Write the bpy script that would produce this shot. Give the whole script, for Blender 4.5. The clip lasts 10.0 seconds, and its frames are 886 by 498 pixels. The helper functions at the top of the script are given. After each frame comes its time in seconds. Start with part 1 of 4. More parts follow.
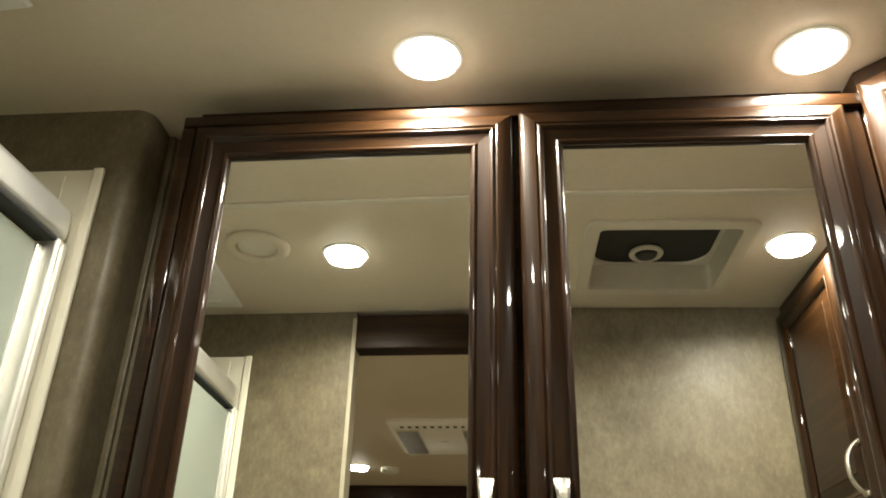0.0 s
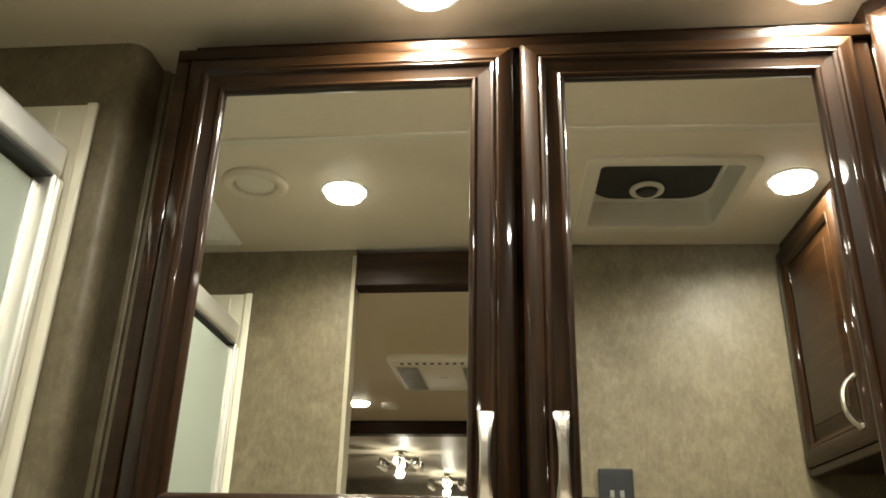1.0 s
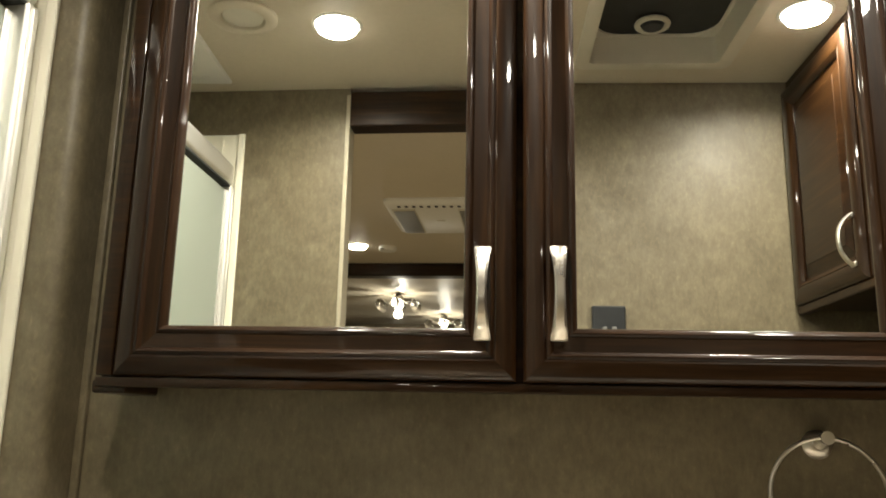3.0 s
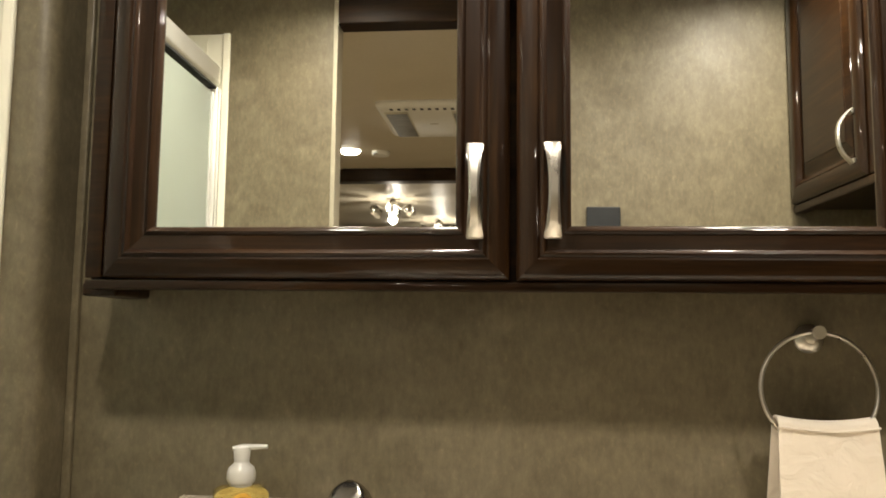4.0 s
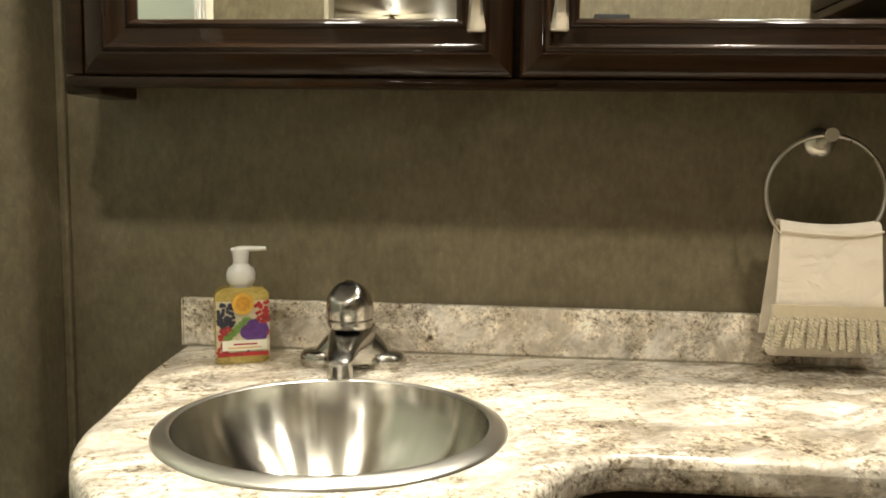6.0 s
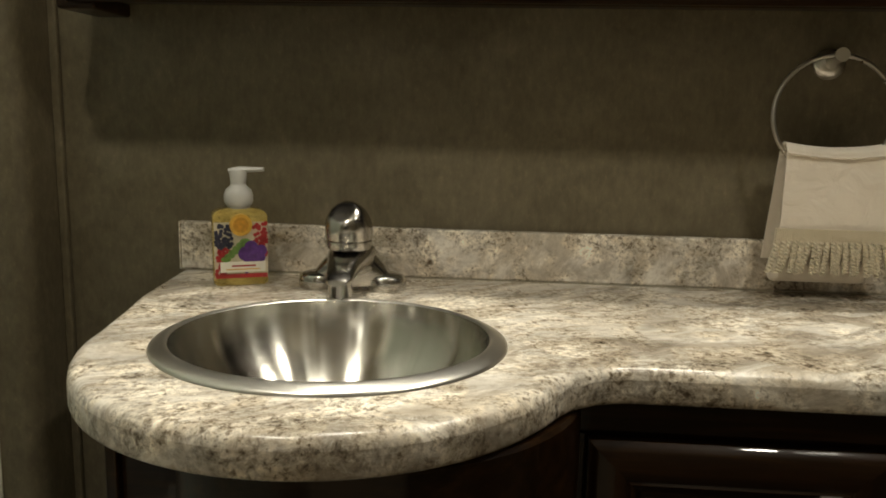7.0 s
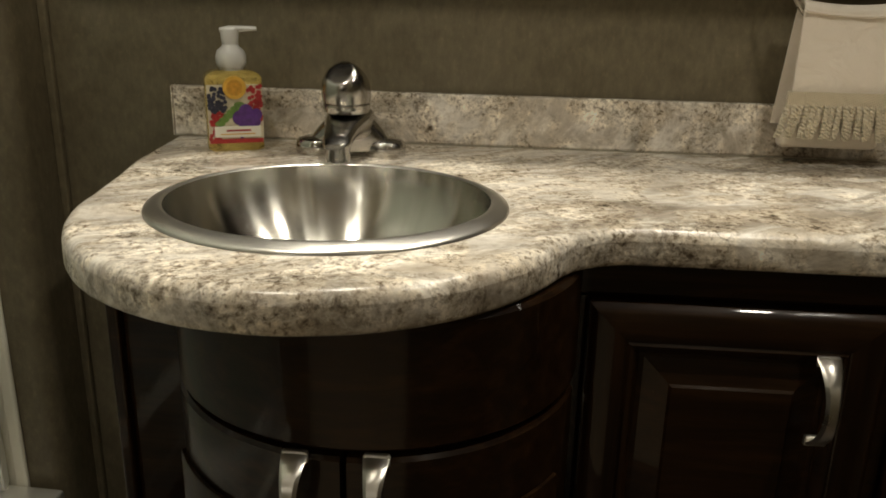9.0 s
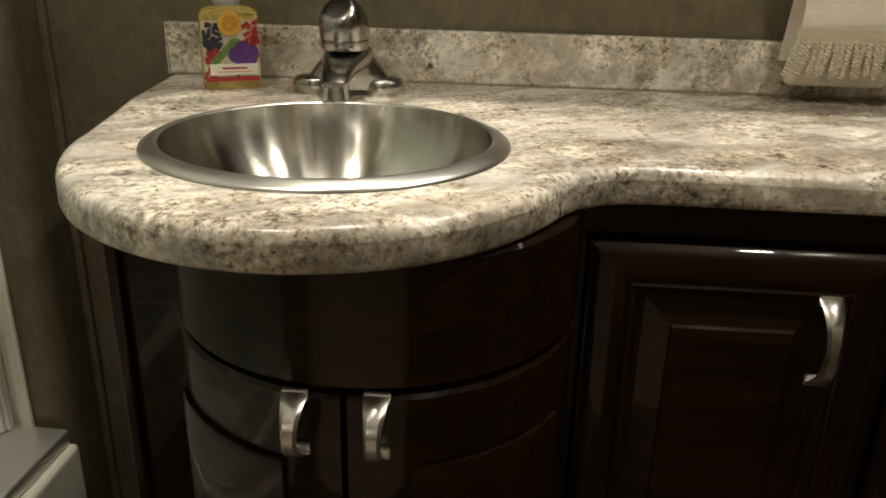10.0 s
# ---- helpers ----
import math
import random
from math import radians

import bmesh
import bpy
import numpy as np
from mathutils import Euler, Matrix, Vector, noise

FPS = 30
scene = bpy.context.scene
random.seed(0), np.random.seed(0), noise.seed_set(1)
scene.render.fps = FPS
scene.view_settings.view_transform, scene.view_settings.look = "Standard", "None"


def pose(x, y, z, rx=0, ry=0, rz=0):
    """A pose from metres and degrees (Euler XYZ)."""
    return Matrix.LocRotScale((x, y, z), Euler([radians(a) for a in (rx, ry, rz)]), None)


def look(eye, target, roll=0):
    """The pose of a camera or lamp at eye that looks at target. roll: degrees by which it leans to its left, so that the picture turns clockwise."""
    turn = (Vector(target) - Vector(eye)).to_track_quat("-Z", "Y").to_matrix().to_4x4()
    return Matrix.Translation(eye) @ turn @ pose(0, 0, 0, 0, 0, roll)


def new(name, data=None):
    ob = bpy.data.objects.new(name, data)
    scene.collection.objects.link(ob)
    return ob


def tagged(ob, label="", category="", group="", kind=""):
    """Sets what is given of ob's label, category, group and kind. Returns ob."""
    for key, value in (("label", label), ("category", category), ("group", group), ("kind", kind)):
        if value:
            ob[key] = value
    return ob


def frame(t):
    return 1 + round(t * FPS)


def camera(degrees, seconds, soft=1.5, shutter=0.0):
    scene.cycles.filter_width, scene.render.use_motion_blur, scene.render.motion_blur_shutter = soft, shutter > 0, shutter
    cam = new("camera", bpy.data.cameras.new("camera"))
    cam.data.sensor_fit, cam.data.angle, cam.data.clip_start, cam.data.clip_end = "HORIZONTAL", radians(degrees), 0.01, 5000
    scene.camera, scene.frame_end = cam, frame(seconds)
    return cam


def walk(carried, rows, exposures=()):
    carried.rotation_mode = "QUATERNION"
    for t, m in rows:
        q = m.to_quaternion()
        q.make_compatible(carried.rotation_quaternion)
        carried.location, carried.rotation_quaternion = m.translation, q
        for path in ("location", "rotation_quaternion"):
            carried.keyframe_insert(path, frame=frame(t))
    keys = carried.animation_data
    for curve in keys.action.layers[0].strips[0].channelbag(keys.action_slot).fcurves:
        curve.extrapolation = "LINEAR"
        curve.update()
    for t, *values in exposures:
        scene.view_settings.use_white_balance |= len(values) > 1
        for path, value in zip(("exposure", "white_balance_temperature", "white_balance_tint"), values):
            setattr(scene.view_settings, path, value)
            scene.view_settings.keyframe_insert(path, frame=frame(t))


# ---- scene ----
cam = camera(57.2, 10.0, soft=1.8)
PATH = [
    (0, (0.0035, -1.3664, 1.2095), (-0.0899, -0.4840, 1.6707), 1.61),
    (0.5, (0.0020, -1.3603, 1.2090), (-0.0914, -0.4607, 1.6355), 1.56),
    (1, (0.0010, -1.3555, 1.2079), (-0.0925, -0.4411, 1.6018), 1.42),
    (1.5, (0.0013, -1.3505, 1.2061), (-0.0930, -0.4192, 1.5580), 1.36),
    (2, (-0.0001, -1.3432, 1.2043), (-0.0950, -0.3977, 1.5158), 1.45),
    (2.5, (-0.0030, -1.3359, 1.2018), (-0.0960, -0.3765, 1.4680), 1.51),
    (4, (0.0008, -1.3025, 1.1905), (-0.0839, -0.3114, 1.2931), 0.60),
    (4.5, (0.0006, -1.2924, 1.1833), (-0.0836, -0.2969, 1.2283), 0.65),
    (5, (-0.0005, -1.2836, 1.1759), (-0.0834, -0.2871, 1.1690), 0.66),
    (5.5, (-0.0002, -1.2745, 1.1706), (-0.0829, -0.2801, 1.1049), 0.69),
    (7, (-0.0017, -1.2587, 1.1085), (-0.0815, -0.2760, 0.9411), 1.19),
    (7.5, (-0.0027, -1.2555, 1.1045), (-0.0804, -0.2801, 0.8981), 1.27),
    (8, (-0.0043, -1.2510, 1.0995), (-0.0800, -0.2834, 0.8588), 1.28),
    (8.5, (-0.0053, -1.2483, 1.0895), (-0.0786, -0.2892, 0.8159), 1.35),
    (9, (-0.0032, -1.2435, 1.0824), (-0.0770, -0.2952, 0.7737), 1.30),
    (9.5, (-0.0035, -1.2402, 1.0774), (-0.0755, -0.3043, 0.7325), 1.37),
    (10, (-0.0030, -1.2356, 1.0729), (-0.0746, -0.3101, 0.7010), 1.32),
]
EXPOSURES = [(0.0, 0.0, 6450, 9), (2.5, 0.05, 6400, 10), (4.0, 0.2, 6550, 14), (5.0, 0.17, 6600, 12), (5.7, 0.1, 6550, 11), (6.8, -0.90, 6450, 9),
             (7.5, -1.06, 6450, 10), (8.5, -1.06, 6450, 11), (10.0, -0.86, 6400, 12)]
walk(cam, [(t, look(eye, target, roll)) for t, eye, target, roll in PATH], EXPOSURES)

# ---- world: night outside a closed room, all light comes from ceiling lamps, two of them added ----
world = bpy.data.worlds.new("world")
scene.world = world
world.use_nodes = True
world.node_tree.nodes["Background"].inputs[0].default_value = (0.02, 0.02, 0.025, 1)
world.node_tree.nodes["Background"].inputs[1].default_value = 0.2
LAMP = 40.0          # glow of the lamp lenses over the bathroom
BEAM = 11.0          # watts of each downward beam over the counter
REAR_BEAM = 8.8      # watts of each downward beam by the doorway
FAR_LAMP = 40.0
HALL_FILL = 32.0          # watts of each unseen fill lamp added beyond the doorway

CEIL = 2.20
BACK = -1.238        # wall behind the camera
SHOWER_X = -0.842    # plane of the shower door


# ---- materials ----
def mat(name):
    m = bpy.data.materials.new(name)
    m.use_nodes = True
    nt = m.node_tree
    return m, nt, nt.nodes["Principled BSDF"]


def node(nt, kind, **values):
    n = nt.nodes.new(kind)
    for key, value in values.items():
        n.inputs[key].default_value = value
    return n


def coords(nt, scale=(1, 1, 1), rand=False):
    tc = nt.nodes.new("ShaderNodeTexCoord")
    mp = nt.nodes.new("ShaderNodeMapping")
    mp.inputs["Scale"].default_value = scale
    nt.links.new(tc.outputs["Object"], mp.inputs["Vector"])
    if rand:
        oi = nt.nodes.new("ShaderNodeObjectInfo")
        add = nt.nodes.new("ShaderNodeMath")
        add.operation = "MULTIPLY"
        add.inputs[1].default_value = 37.0
        nt.links.new(oi.outputs["Random"], add.inputs[0])
        nt.links.new(add.outputs[0], mp.inputs["Location"])
    return mp.outputs["Vector"]


def ramp(nt, fac, stops):
    r = nt.nodes.new("ShaderNodeValToRGB")
    el = r.color_ramp.elements
    while len(el) < len(stops):
        el.new(0.5)
    for e, (p, c) in zip(el, stops):
        e.position, e.color = p, (*c, 1)
    nt.links.new(fac, r.inputs[0])
    return r.outputs[0]


def noise_tex(nt, vec, scale, detail=4.0, rough=0.5, distort=0.0):
    n = node(nt, "ShaderNodeTexNoise", Scale=scale, Detail=detail, Roughness=rough, Distortion=distort)
    nt.links.new(vec, n.inputs["Vector"])
    return n.outputs["Fac"]


def blend(nt, a, b, fac, how="MIX"):
    m = nt.nodes.new("ShaderNodeMix")
    m.data_type, m.blend_type = "RGBA", how
    for sock, value in ((m.inputs[0], fac), (m.inputs[6], a), (m.inputs[7], b)):
        if hasattr(value, "is_output"):
            nt.links.new(value, sock)
        elif isinstance(value, tuple):
            sock.default_value = (*value, 1)
        else:
            sock.default_value = value
    return m.outputs[2]


def bump(nt, bsdf, height, strength, distance=0.002):
    b = node(nt, "ShaderNodeBump", Strength=strength, Distance=distance)
    nt.links.new(height, b.inputs["Height"])
    nt.links.new(b.outputs[0], bsdf.inputs["Normal"])


def plain(name, colour, rough=0.5, metal=0.0, vary=0.12, scale=30.0, relief=0.0, coat=0.0):
    m, nt, bs = mat(name)
    v = coords(nt)
    f = noise_tex(nt, v, scale)
    f2 = noise_tex(nt, v, scale / 9)
    dark = tuple(c * (1 - vary) for c in colour)
    light = tuple(min(1, c * (1 + vary)) for c in colour)
    c = ramp(nt, f, [(0.3, dark), (0.7, light)])
    c = blend(nt, c, ramp(nt, f2, [(0.35, dark), (0.65, light)]), 0.4)
    nt.links.new(c, bs.inputs["Base Color"])
    bs.inputs["Roughness"].default_value = rough
    bs.inputs["Metallic"].default_value = metal
    bs.inputs["Coat Weight"].default_value = coat
    if relief:
        bump(nt, bs, f, relief, 0.001)
    return m


def wood_material():
    m, nt, bs = mat("dark_cherry_wood")
    v = coords(nt, (2.2, 34, 34), True)
    grain = noise_tex(nt, v, 1.6, 6, 0.62, 0.6)
    v2 = coords(nt, (6, 190, 190), True)
    fine = noise_tex(nt, v2, 1.3, 3)
    cloud = noise_tex(nt, coords(nt, (3, 7, 7), True), 1.2, 3)
    c = ramp(nt, grain, [(0.25, (0.0098, 0.0041, 0.0013)), (0.5, (0.0220, 0.0094, 0.0029)), (0.78, (0.047, 0.0212, 0.0066))])
    c = blend(nt, c, ramp(nt, fine, [(0.35, (0.6, 0.57, 0.54)), (0.62, (1, 1, 1))]), 0.5, "MULTIPLY")
    c = blend(nt, c, ramp(nt, cloud, [(0.3, (0.62, 0.58, 0.55)), (0.7, (1, 1, 1))]), 0.6, "MULTIPLY")
    nt.links.new(c, bs.inputs["Base Color"])
    bs.inputs["Roughness"].default_value = 0.4
    bs.inputs["Specular IOR Level"].default_value = 0.1
    bs.inputs["Coat Weight"].default_value = 0.42
    bs.inputs["Coat Roughness"].default_value = 0.035
    bump(nt, bs, fine, 0.08, 0.0006)
    return m


def wallpaper_material():
    m, nt, bs = mat("mottled_olive_wallpaper")
    v = coords(nt)
    blot = noise_tex(nt, v, 7, 6, 0.65, 0.8)
    mid = noise_tex(nt, v, 26, 4, 0.6, 0.4)
    streak = noise_tex(nt, coords(nt, (95, 95, 42)), 1.0, 4, 0.65)
    c = ramp(nt, blot, [(0.26, (0.146, 0.119, 0.070)), (0.50, (0.186, 0.155, 0.096)), (0.76, (0.240, 0.205, 0.135))])
    c = blend(nt, c, ramp(nt, mid, [(0.32, (0.66, 0.66, 0.65)), (0.68, (1.05, 1.05, 1.05))]), 0.42, "MULTIPLY")
    c = blend(nt, c, ramp(nt, streak, [(0.35, (0.58, 0.57, 0.55)), (0.65, (1, 1, 1))]), 0.55, "MULTIPLY")
    fleck = noise_tex(nt, coords(nt, (150, 150, 90)), 1.0, 3, 0.6)
    c = blend(nt, c, ramp(nt, fleck, [(0.55, (1, 1, 1)), (0.72, (1.35, 1.33, 1.28))]), 0.7, "MULTIPLY")
    nt.links.new(c, bs.inputs["Base Color"])
    r = ramp(nt, blot, [(0.3, (0.55, 0.55, 0.55)), (0.7, (0.38, 0.38, 0.38))])
    nt.links.new(r, bs.inputs["Roughness"])
    bump(nt, bs, streak, 0.34, 0.0008)
    return m


def granite_material():
    m, nt, bs = mat("granite_laminate")
    tc = coords(nt)
    rot = nt.nodes.new("ShaderNodeMapping")
    turn = nt.nodes.new("ShaderNodeMapping")
    turn.inputs["Rotation"].default_value = (0, 0, radians(-28))
    rot.inputs["Scale"].default_value = (4.8, 10.5, 9)
    nt.links.new(tc, turn.inputs["Vector"])
    nt.links.new(turn.outputs[0], rot.inputs["Vector"])
    veins = noise_tex(nt, rot.outputs[0], 1.0, 11, 0.72, 1.2)
    patch = noise_tex(nt, rot.outputs[0], 1.3, 6, 0.66, 0.9)
    cloud = noise_tex(nt, tc, 4.0, 3, 0.5, 0.6)
    grit = noise_tex(nt, tc, 85, 6, 0.8, 0.6)
    speck = noise_tex(nt, tc, 150, 3, 0.6)
    blot = noise_tex(nt, tc, 48, 3, 0.55, 0.8)
    rough_patch = ramp(nt, noise_tex(nt, turn.outputs[0], 11, 5, 0.62, 1.2), [(0.42, (0.08, 0.08, 0.08)), (0.55, (1, 1, 1))])
    c = ramp(nt, veins, [(0.28, (0.27, 0.235, 0.19)), (0.38, (0.42, 0.375, 0.315)), (0.46, (0.58, 0.535, 0.465)),
                         (0.54, (0.90, 0.88, 0.84)), (0.61, (0.66, 0.61, 0.53)), (0.76, (0.42, 0.37, 0.30))])
    grey = ramp(nt, grit, [(0.36, (0.065, 0.055, 0.045)), (0.45, (0.23, 0.20, 0.165)), (0.54, (0.44, 0.41, 0.36)), (0.64, (0.80, 0.78, 0.73))])
    c = blend(nt, c, grey, ramp(nt, patch, [(0.50, (0.05, 0.05, 0.05)), (0.62, (0.85, 0.85, 0.85))]))
    c = blend(nt, c, (0.50, 0.455, 0.39), ramp(nt, cloud, [(0.50, (0, 0, 0)), (0.72, (0.6, 0.6, 0.6))]))
    drift = noise_tex(nt, rot.outputs[0], 0.75, 4, 0.6, 1.0)
    c = blend(nt, c, ramp(nt, drift, [(0.34, (0.56, 0.545, 0.52)), (0.50, (0.95, 0.94, 0.93)), (0.64, (1.22, 1.22, 1.21))]), 1.0, "MULTIPLY")
    c = blend(nt, c, ramp(nt, blot, [(0.28, (0.20, 0.165, 0.125)), (0.37, (0.94, 0.93, 0.91)), (1, (1, 1, 1))]), rough_patch, "MULTIPLY")
    c = blend(nt, c, ramp(nt, speck, [(0.36, (0.38, 0.34, 0.29)), (0.46, (0.97, 0.96, 0.94)), (1, (1, 1, 1))]), rough_patch, "MULTIPLY")
    fine = noise_tex(nt, tc, 125, 5, 0.75, 0.3)
    c = blend(nt, c, ramp(nt, fine, [(0.38, (0.64, 0.60, 0.55)), (0.48, (1.18, 1.17, 1.15)), (0.62, (1.50, 1.50, 1.48))]), rough_patch, "MULTIPLY")
    c = blend(nt, c, (1.07, 1.045, 1.01), 1.0, "MULTIPLY")
    nt.links.new(c, bs.inputs["Base Color"])
    bs.inputs["Roughness"].default_value = 0.26
    bump(nt, bs, grit, 0.05, 0.0004)
    return m


def metal(name, colour, rough, brushed=None, vary=0.14):
    m, nt, bs = mat(name)
    v = coords(nt, brushed or (1, 1, 1))
    f = noise_tex(nt, v, 20.0 if brushed is None else 1.0, 4)
    nt.links.new(ramp(nt, f, [(0.3, tuple(c * (1 - vary) for c in colour)), (0.7, colour)]), bs.inputs["Base Color"])
    rr = ramp(nt, f, [(0.3, (rough * (1 - 2 * vary),) * 3), (0.7, (rough * (1 + 2 * vary),) * 3)])
    nt.links.new(rr, bs.inputs["Roughness"])
    bs.inputs["Metallic"].default_value = 1.0
    if brushed:
        bump(nt, bs, f, 0.06, 0.0004)
    return m


def emitter(name, colour, strength):
    m, nt, bs = mat(name)
    bs.inputs["Base Color"].default_value = (0.8, 0.8, 0.8, 1)
    bs.inputs["Emission Color"].default_value = (*colour, 1)
    bs.inputs["Emission Strength"].default_value = strength
    return m


WOOD = wood_material()
PAPER = wallpaper_material()
GRANITE = granite_material()
CEILING = plain("cream_ceiling_vinyl", (0.66, 0.59, 0.465), 0.42, vary=0.04, scale=60, relief=0.05)
BATTEN = plain("cream_batten_plastic", (0.70, 0.66, 0.56), 0.22, vary=0.03)
CREAM = plain("cream_shower_plastic", (0.86, 0.83, 0.70), 0.28, vary=0.04, scale=12)
WHITE = plain("white_plastic", (0.86, 0.85, 0.81), 0.5, vary=0.03)
PALE = plain("pale_plastic_trim", (0.66, 0.62, 0.52), 0.3, vary=0.04)
TRIM = plain("beige_edge_trim", (0.40, 0.36, 0.27), 0.35, vary=0.08)
DARK_HOLE = plain("dark_screen", (0.02, 0.022, 0.022), 0.6, vary=0.3)
GREY = plain("grey_plastic", (0.20, 0.20, 0.19), 0.4, vary=0.1)
BLACK = plain("black_plastic", (0.02, 0.022, 0.025), 0.35, vary=0.2)
ALU = metal("satin_aluminium", (0.84, 0.83, 0.79), 0.48, None, 0.03)
CHROME = metal("chrome", (0.50, 0.48, 0.445), 0.19)
NICKEL = metal("satin_nickel", (0.74, 0.71, 0.65), 0.33)
STEEL, nt, bs = mat("turned_stainless")
tc = nt.nodes.new("ShaderNodeTexCoord")
gr = nt.nodes.new("ShaderNodeTexGradient")
gr.gradient_type = "RADIAL"
nt.links.new(tc.outputs["Object"], gr.inputs[0])
mul = nt.nodes.new("ShaderNodeMath")
mul.operation = "MULTIPLY"
mul.inputs[1].default_value = 60.0
nt.links.new(gr.outputs["Fac"], mul.inputs[0])
ray_noise = node(nt, "ShaderNodeTexNoise", Scale=1.0, Detail=3.0)
ray_noise.noise_dimensions = "1D"
nt.links.new(mul.outputs[0], ray_noise.inputs["W"])
nt.links.new(ramp(nt, ray_noise.outputs["Fac"], [(0.3, (0.17, 0.17, 0.17)), (0.7, (0.23, 0.23, 0.23))]), bs.inputs["Roughness"])
nt.links.new(ramp(nt, ray_noise.outputs["Fac"], [(0.3, (0.66, 0.64, 0.58)), (0.7, (0.76, 0.74, 0.68))]), bs.inputs["Base Color"])
bs.inputs["Metallic"].default_value = 1.0
bs.inputs["Anisotropic"].default_value = 0.92
bs.inputs["Anisotropic Rotation"].default_value = 0.25
tan = nt.nodes.new("ShaderNodeTangent")
tan.direction_type, tan.axis = "RADIAL", "Z"
nt.links.new(tan.outputs[0], bs.inputs["Tangent"])
POLISHED = metal("polished_stainless", (0.78, 0.76, 0.71), 0.31, None, 0.03)
FLOOR = plain("brown_vinyl_floor", (0.05, 0.036, 0.024), 0.4, vary=0.3, scale=14)
CARPET = plain("beige_carpet", (0.32, 0.26, 0.18), 0.9, vary=0.2, scale=220, relief=0.3)
LAMP_GLOW = emitter("lamp_lens_glow", (1.0, 0.94, 0.78), LAMP)
FAR_GLOW = emitter("far_lamp_glow", (1.0, 0.93, 0.76), FAR_LAMP)


def mirror_material():
    m, nt, bs = mat("mirror_silver")
    bs.inputs["Base Color"].default_value = (0.92, 0.935, 0.90, 1)
    bs.inputs["Metallic"].default_value = 1.0
    f = noise_tex(nt, coords(nt), 5, 4)
    vo = node(nt, "ShaderNodeTexVoronoi", Scale=95.0)
    nt.links.new(coords(nt), vo.inputs["Vector"])
    spots = ramp(nt, vo.outputs["Distance"], [(0.05, (0.15, 0.15, 0.15)), (0.10, (0, 0, 0))])
    where = ramp(nt, noise_tex(nt, coords(nt), 14, 3), [(0.60, (0, 0, 0)), (0.70, (1, 1, 1))])
    film = ramp(nt, f, [(0.4, (0.0, 0.0, 0.0)), (0.75, (0.02, 0.02, 0.02))])
    nt.links.new(blend(nt, film, blend(nt, spots, where, 1.0, "MULTIPLY"), 1.0, "ADD"), bs.inputs["Roughness"])
    return m


def frosted_material():
    m, nt, bs = mat("frosted_shower_glass")
    f = noise_tex(nt, coords(nt), 180, 3)
    bs.inputs["Base Color"].default_value = (0.80, 0.88, 0.80, 1)
    bs.inputs["Transmission Weight"].default_value = 0.75
    bs.inputs["Roughness"].default_value = 0.42
    bs.inputs["IOR"].default_value = 1.45
    bump(nt, bs, f, 0.15, 0.0006)
    return m


def clear_material(name, colour, rough=0.05, trans=1.0):
    m, nt, bs = mat(name)
    bs.inputs["Base Color"].default_value = (*colour, 1)
    bs.inputs["Transmission Weight"].default_value = trans
    bs.inputs["Roughness"].default_value = rough
    bs.inputs["IOR"].default_value = 1.38
    return m


def cloth_material(name, colour, weave, deep):
    m, nt, bs = mat(name)
    v = coords(nt)
    w1 = nt.nodes.new("ShaderNodeTexWave")
    w1.inputs["Scale"].default_value = weave
    w1.inputs["Distortion"].default_value = 1.2
    w1.bands_direction = "DIAGONAL"
    nt.links.new(v, w1.inputs["Vector"])
    cl = noise_tex(nt, v, 9, 4)
    c = ramp(nt, w1.outputs["Fac"], [(0.0, tuple(x * deep for x in colour)), (1.0, colour)])
    c = blend(nt, c, ramp(nt, cl, [(0.3, (0.84, 0.83, 0.8)), (0.7, (1, 1, 1))]), 0.6, "MULTIPLY")
    nt.links.new(c, bs.inputs["Base Color"])
    bs.inputs["Roughness"].default_value = 0.85
    bs.inputs["Sheen Weight"].default_value = 0.3
    b1 = node(nt, "ShaderNodeBump", Strength=1.2 * (1 - deep), Distance=0.0008)
    nt.links.new(w1.outputs["Fac"], b1.inputs["Height"])
    b2 = node(nt, "ShaderNodeBump", Strength=0.55, Distance=0.012)
    nt.links.new(noise_tex(nt, v, 24, 3, 0.5, 1.0), b2.inputs["Height"])
    nt.links.new(b1.outputs[0], b2.inputs["Normal"])
    nt.links.new(b2.outputs[0], bs.inputs["Normal"])
    return m


MIRROR = mirror_material()
FROSTED = frosted_material()
CLEAR = clear_material("clear_glass", (0.95, 0.95, 0.93), 0.03, 1.0)
SOAP = clear_material("amber_liquid_soap", (0.93, 0.76, 0.26), 0.08, 0.85)
TOWEL = cloth_material("ivory_towel", (0.92, 0.83, 0.71), 260, 0.97)
FRINGE = cloth_material("fringe_cord", (0.86, 0.77, 0.59), 170, 0.72)


# ---- mesh helpers ----
def part(name, bm, material, parent=None, label="", smooth=False, m=None):
    me = bpy.data.meshes.new(name)
    bmesh.ops.recalc_face_normals(bm, faces=bm.faces)
    bm.to_mesh(me)
    bm.free()
    if smooth:
        for p in me.polygons:
            p.use_smooth = True
        me.set_sharp_from_angle(angle=radians(38))
    me.materials.append(material)
    ob = new(name, me)
    if parent is not None:
        ob.parent = parent
    if m is not None:
        ob.matrix_basis = m
    if label:
        ob["label"] = label
    return ob


def group_at(name, x=0, y=0, z=0, rz=0):
    ob = new(name)
    ob.matrix_basis = pose(x, y, z, 0, 0, rz)
    return ob


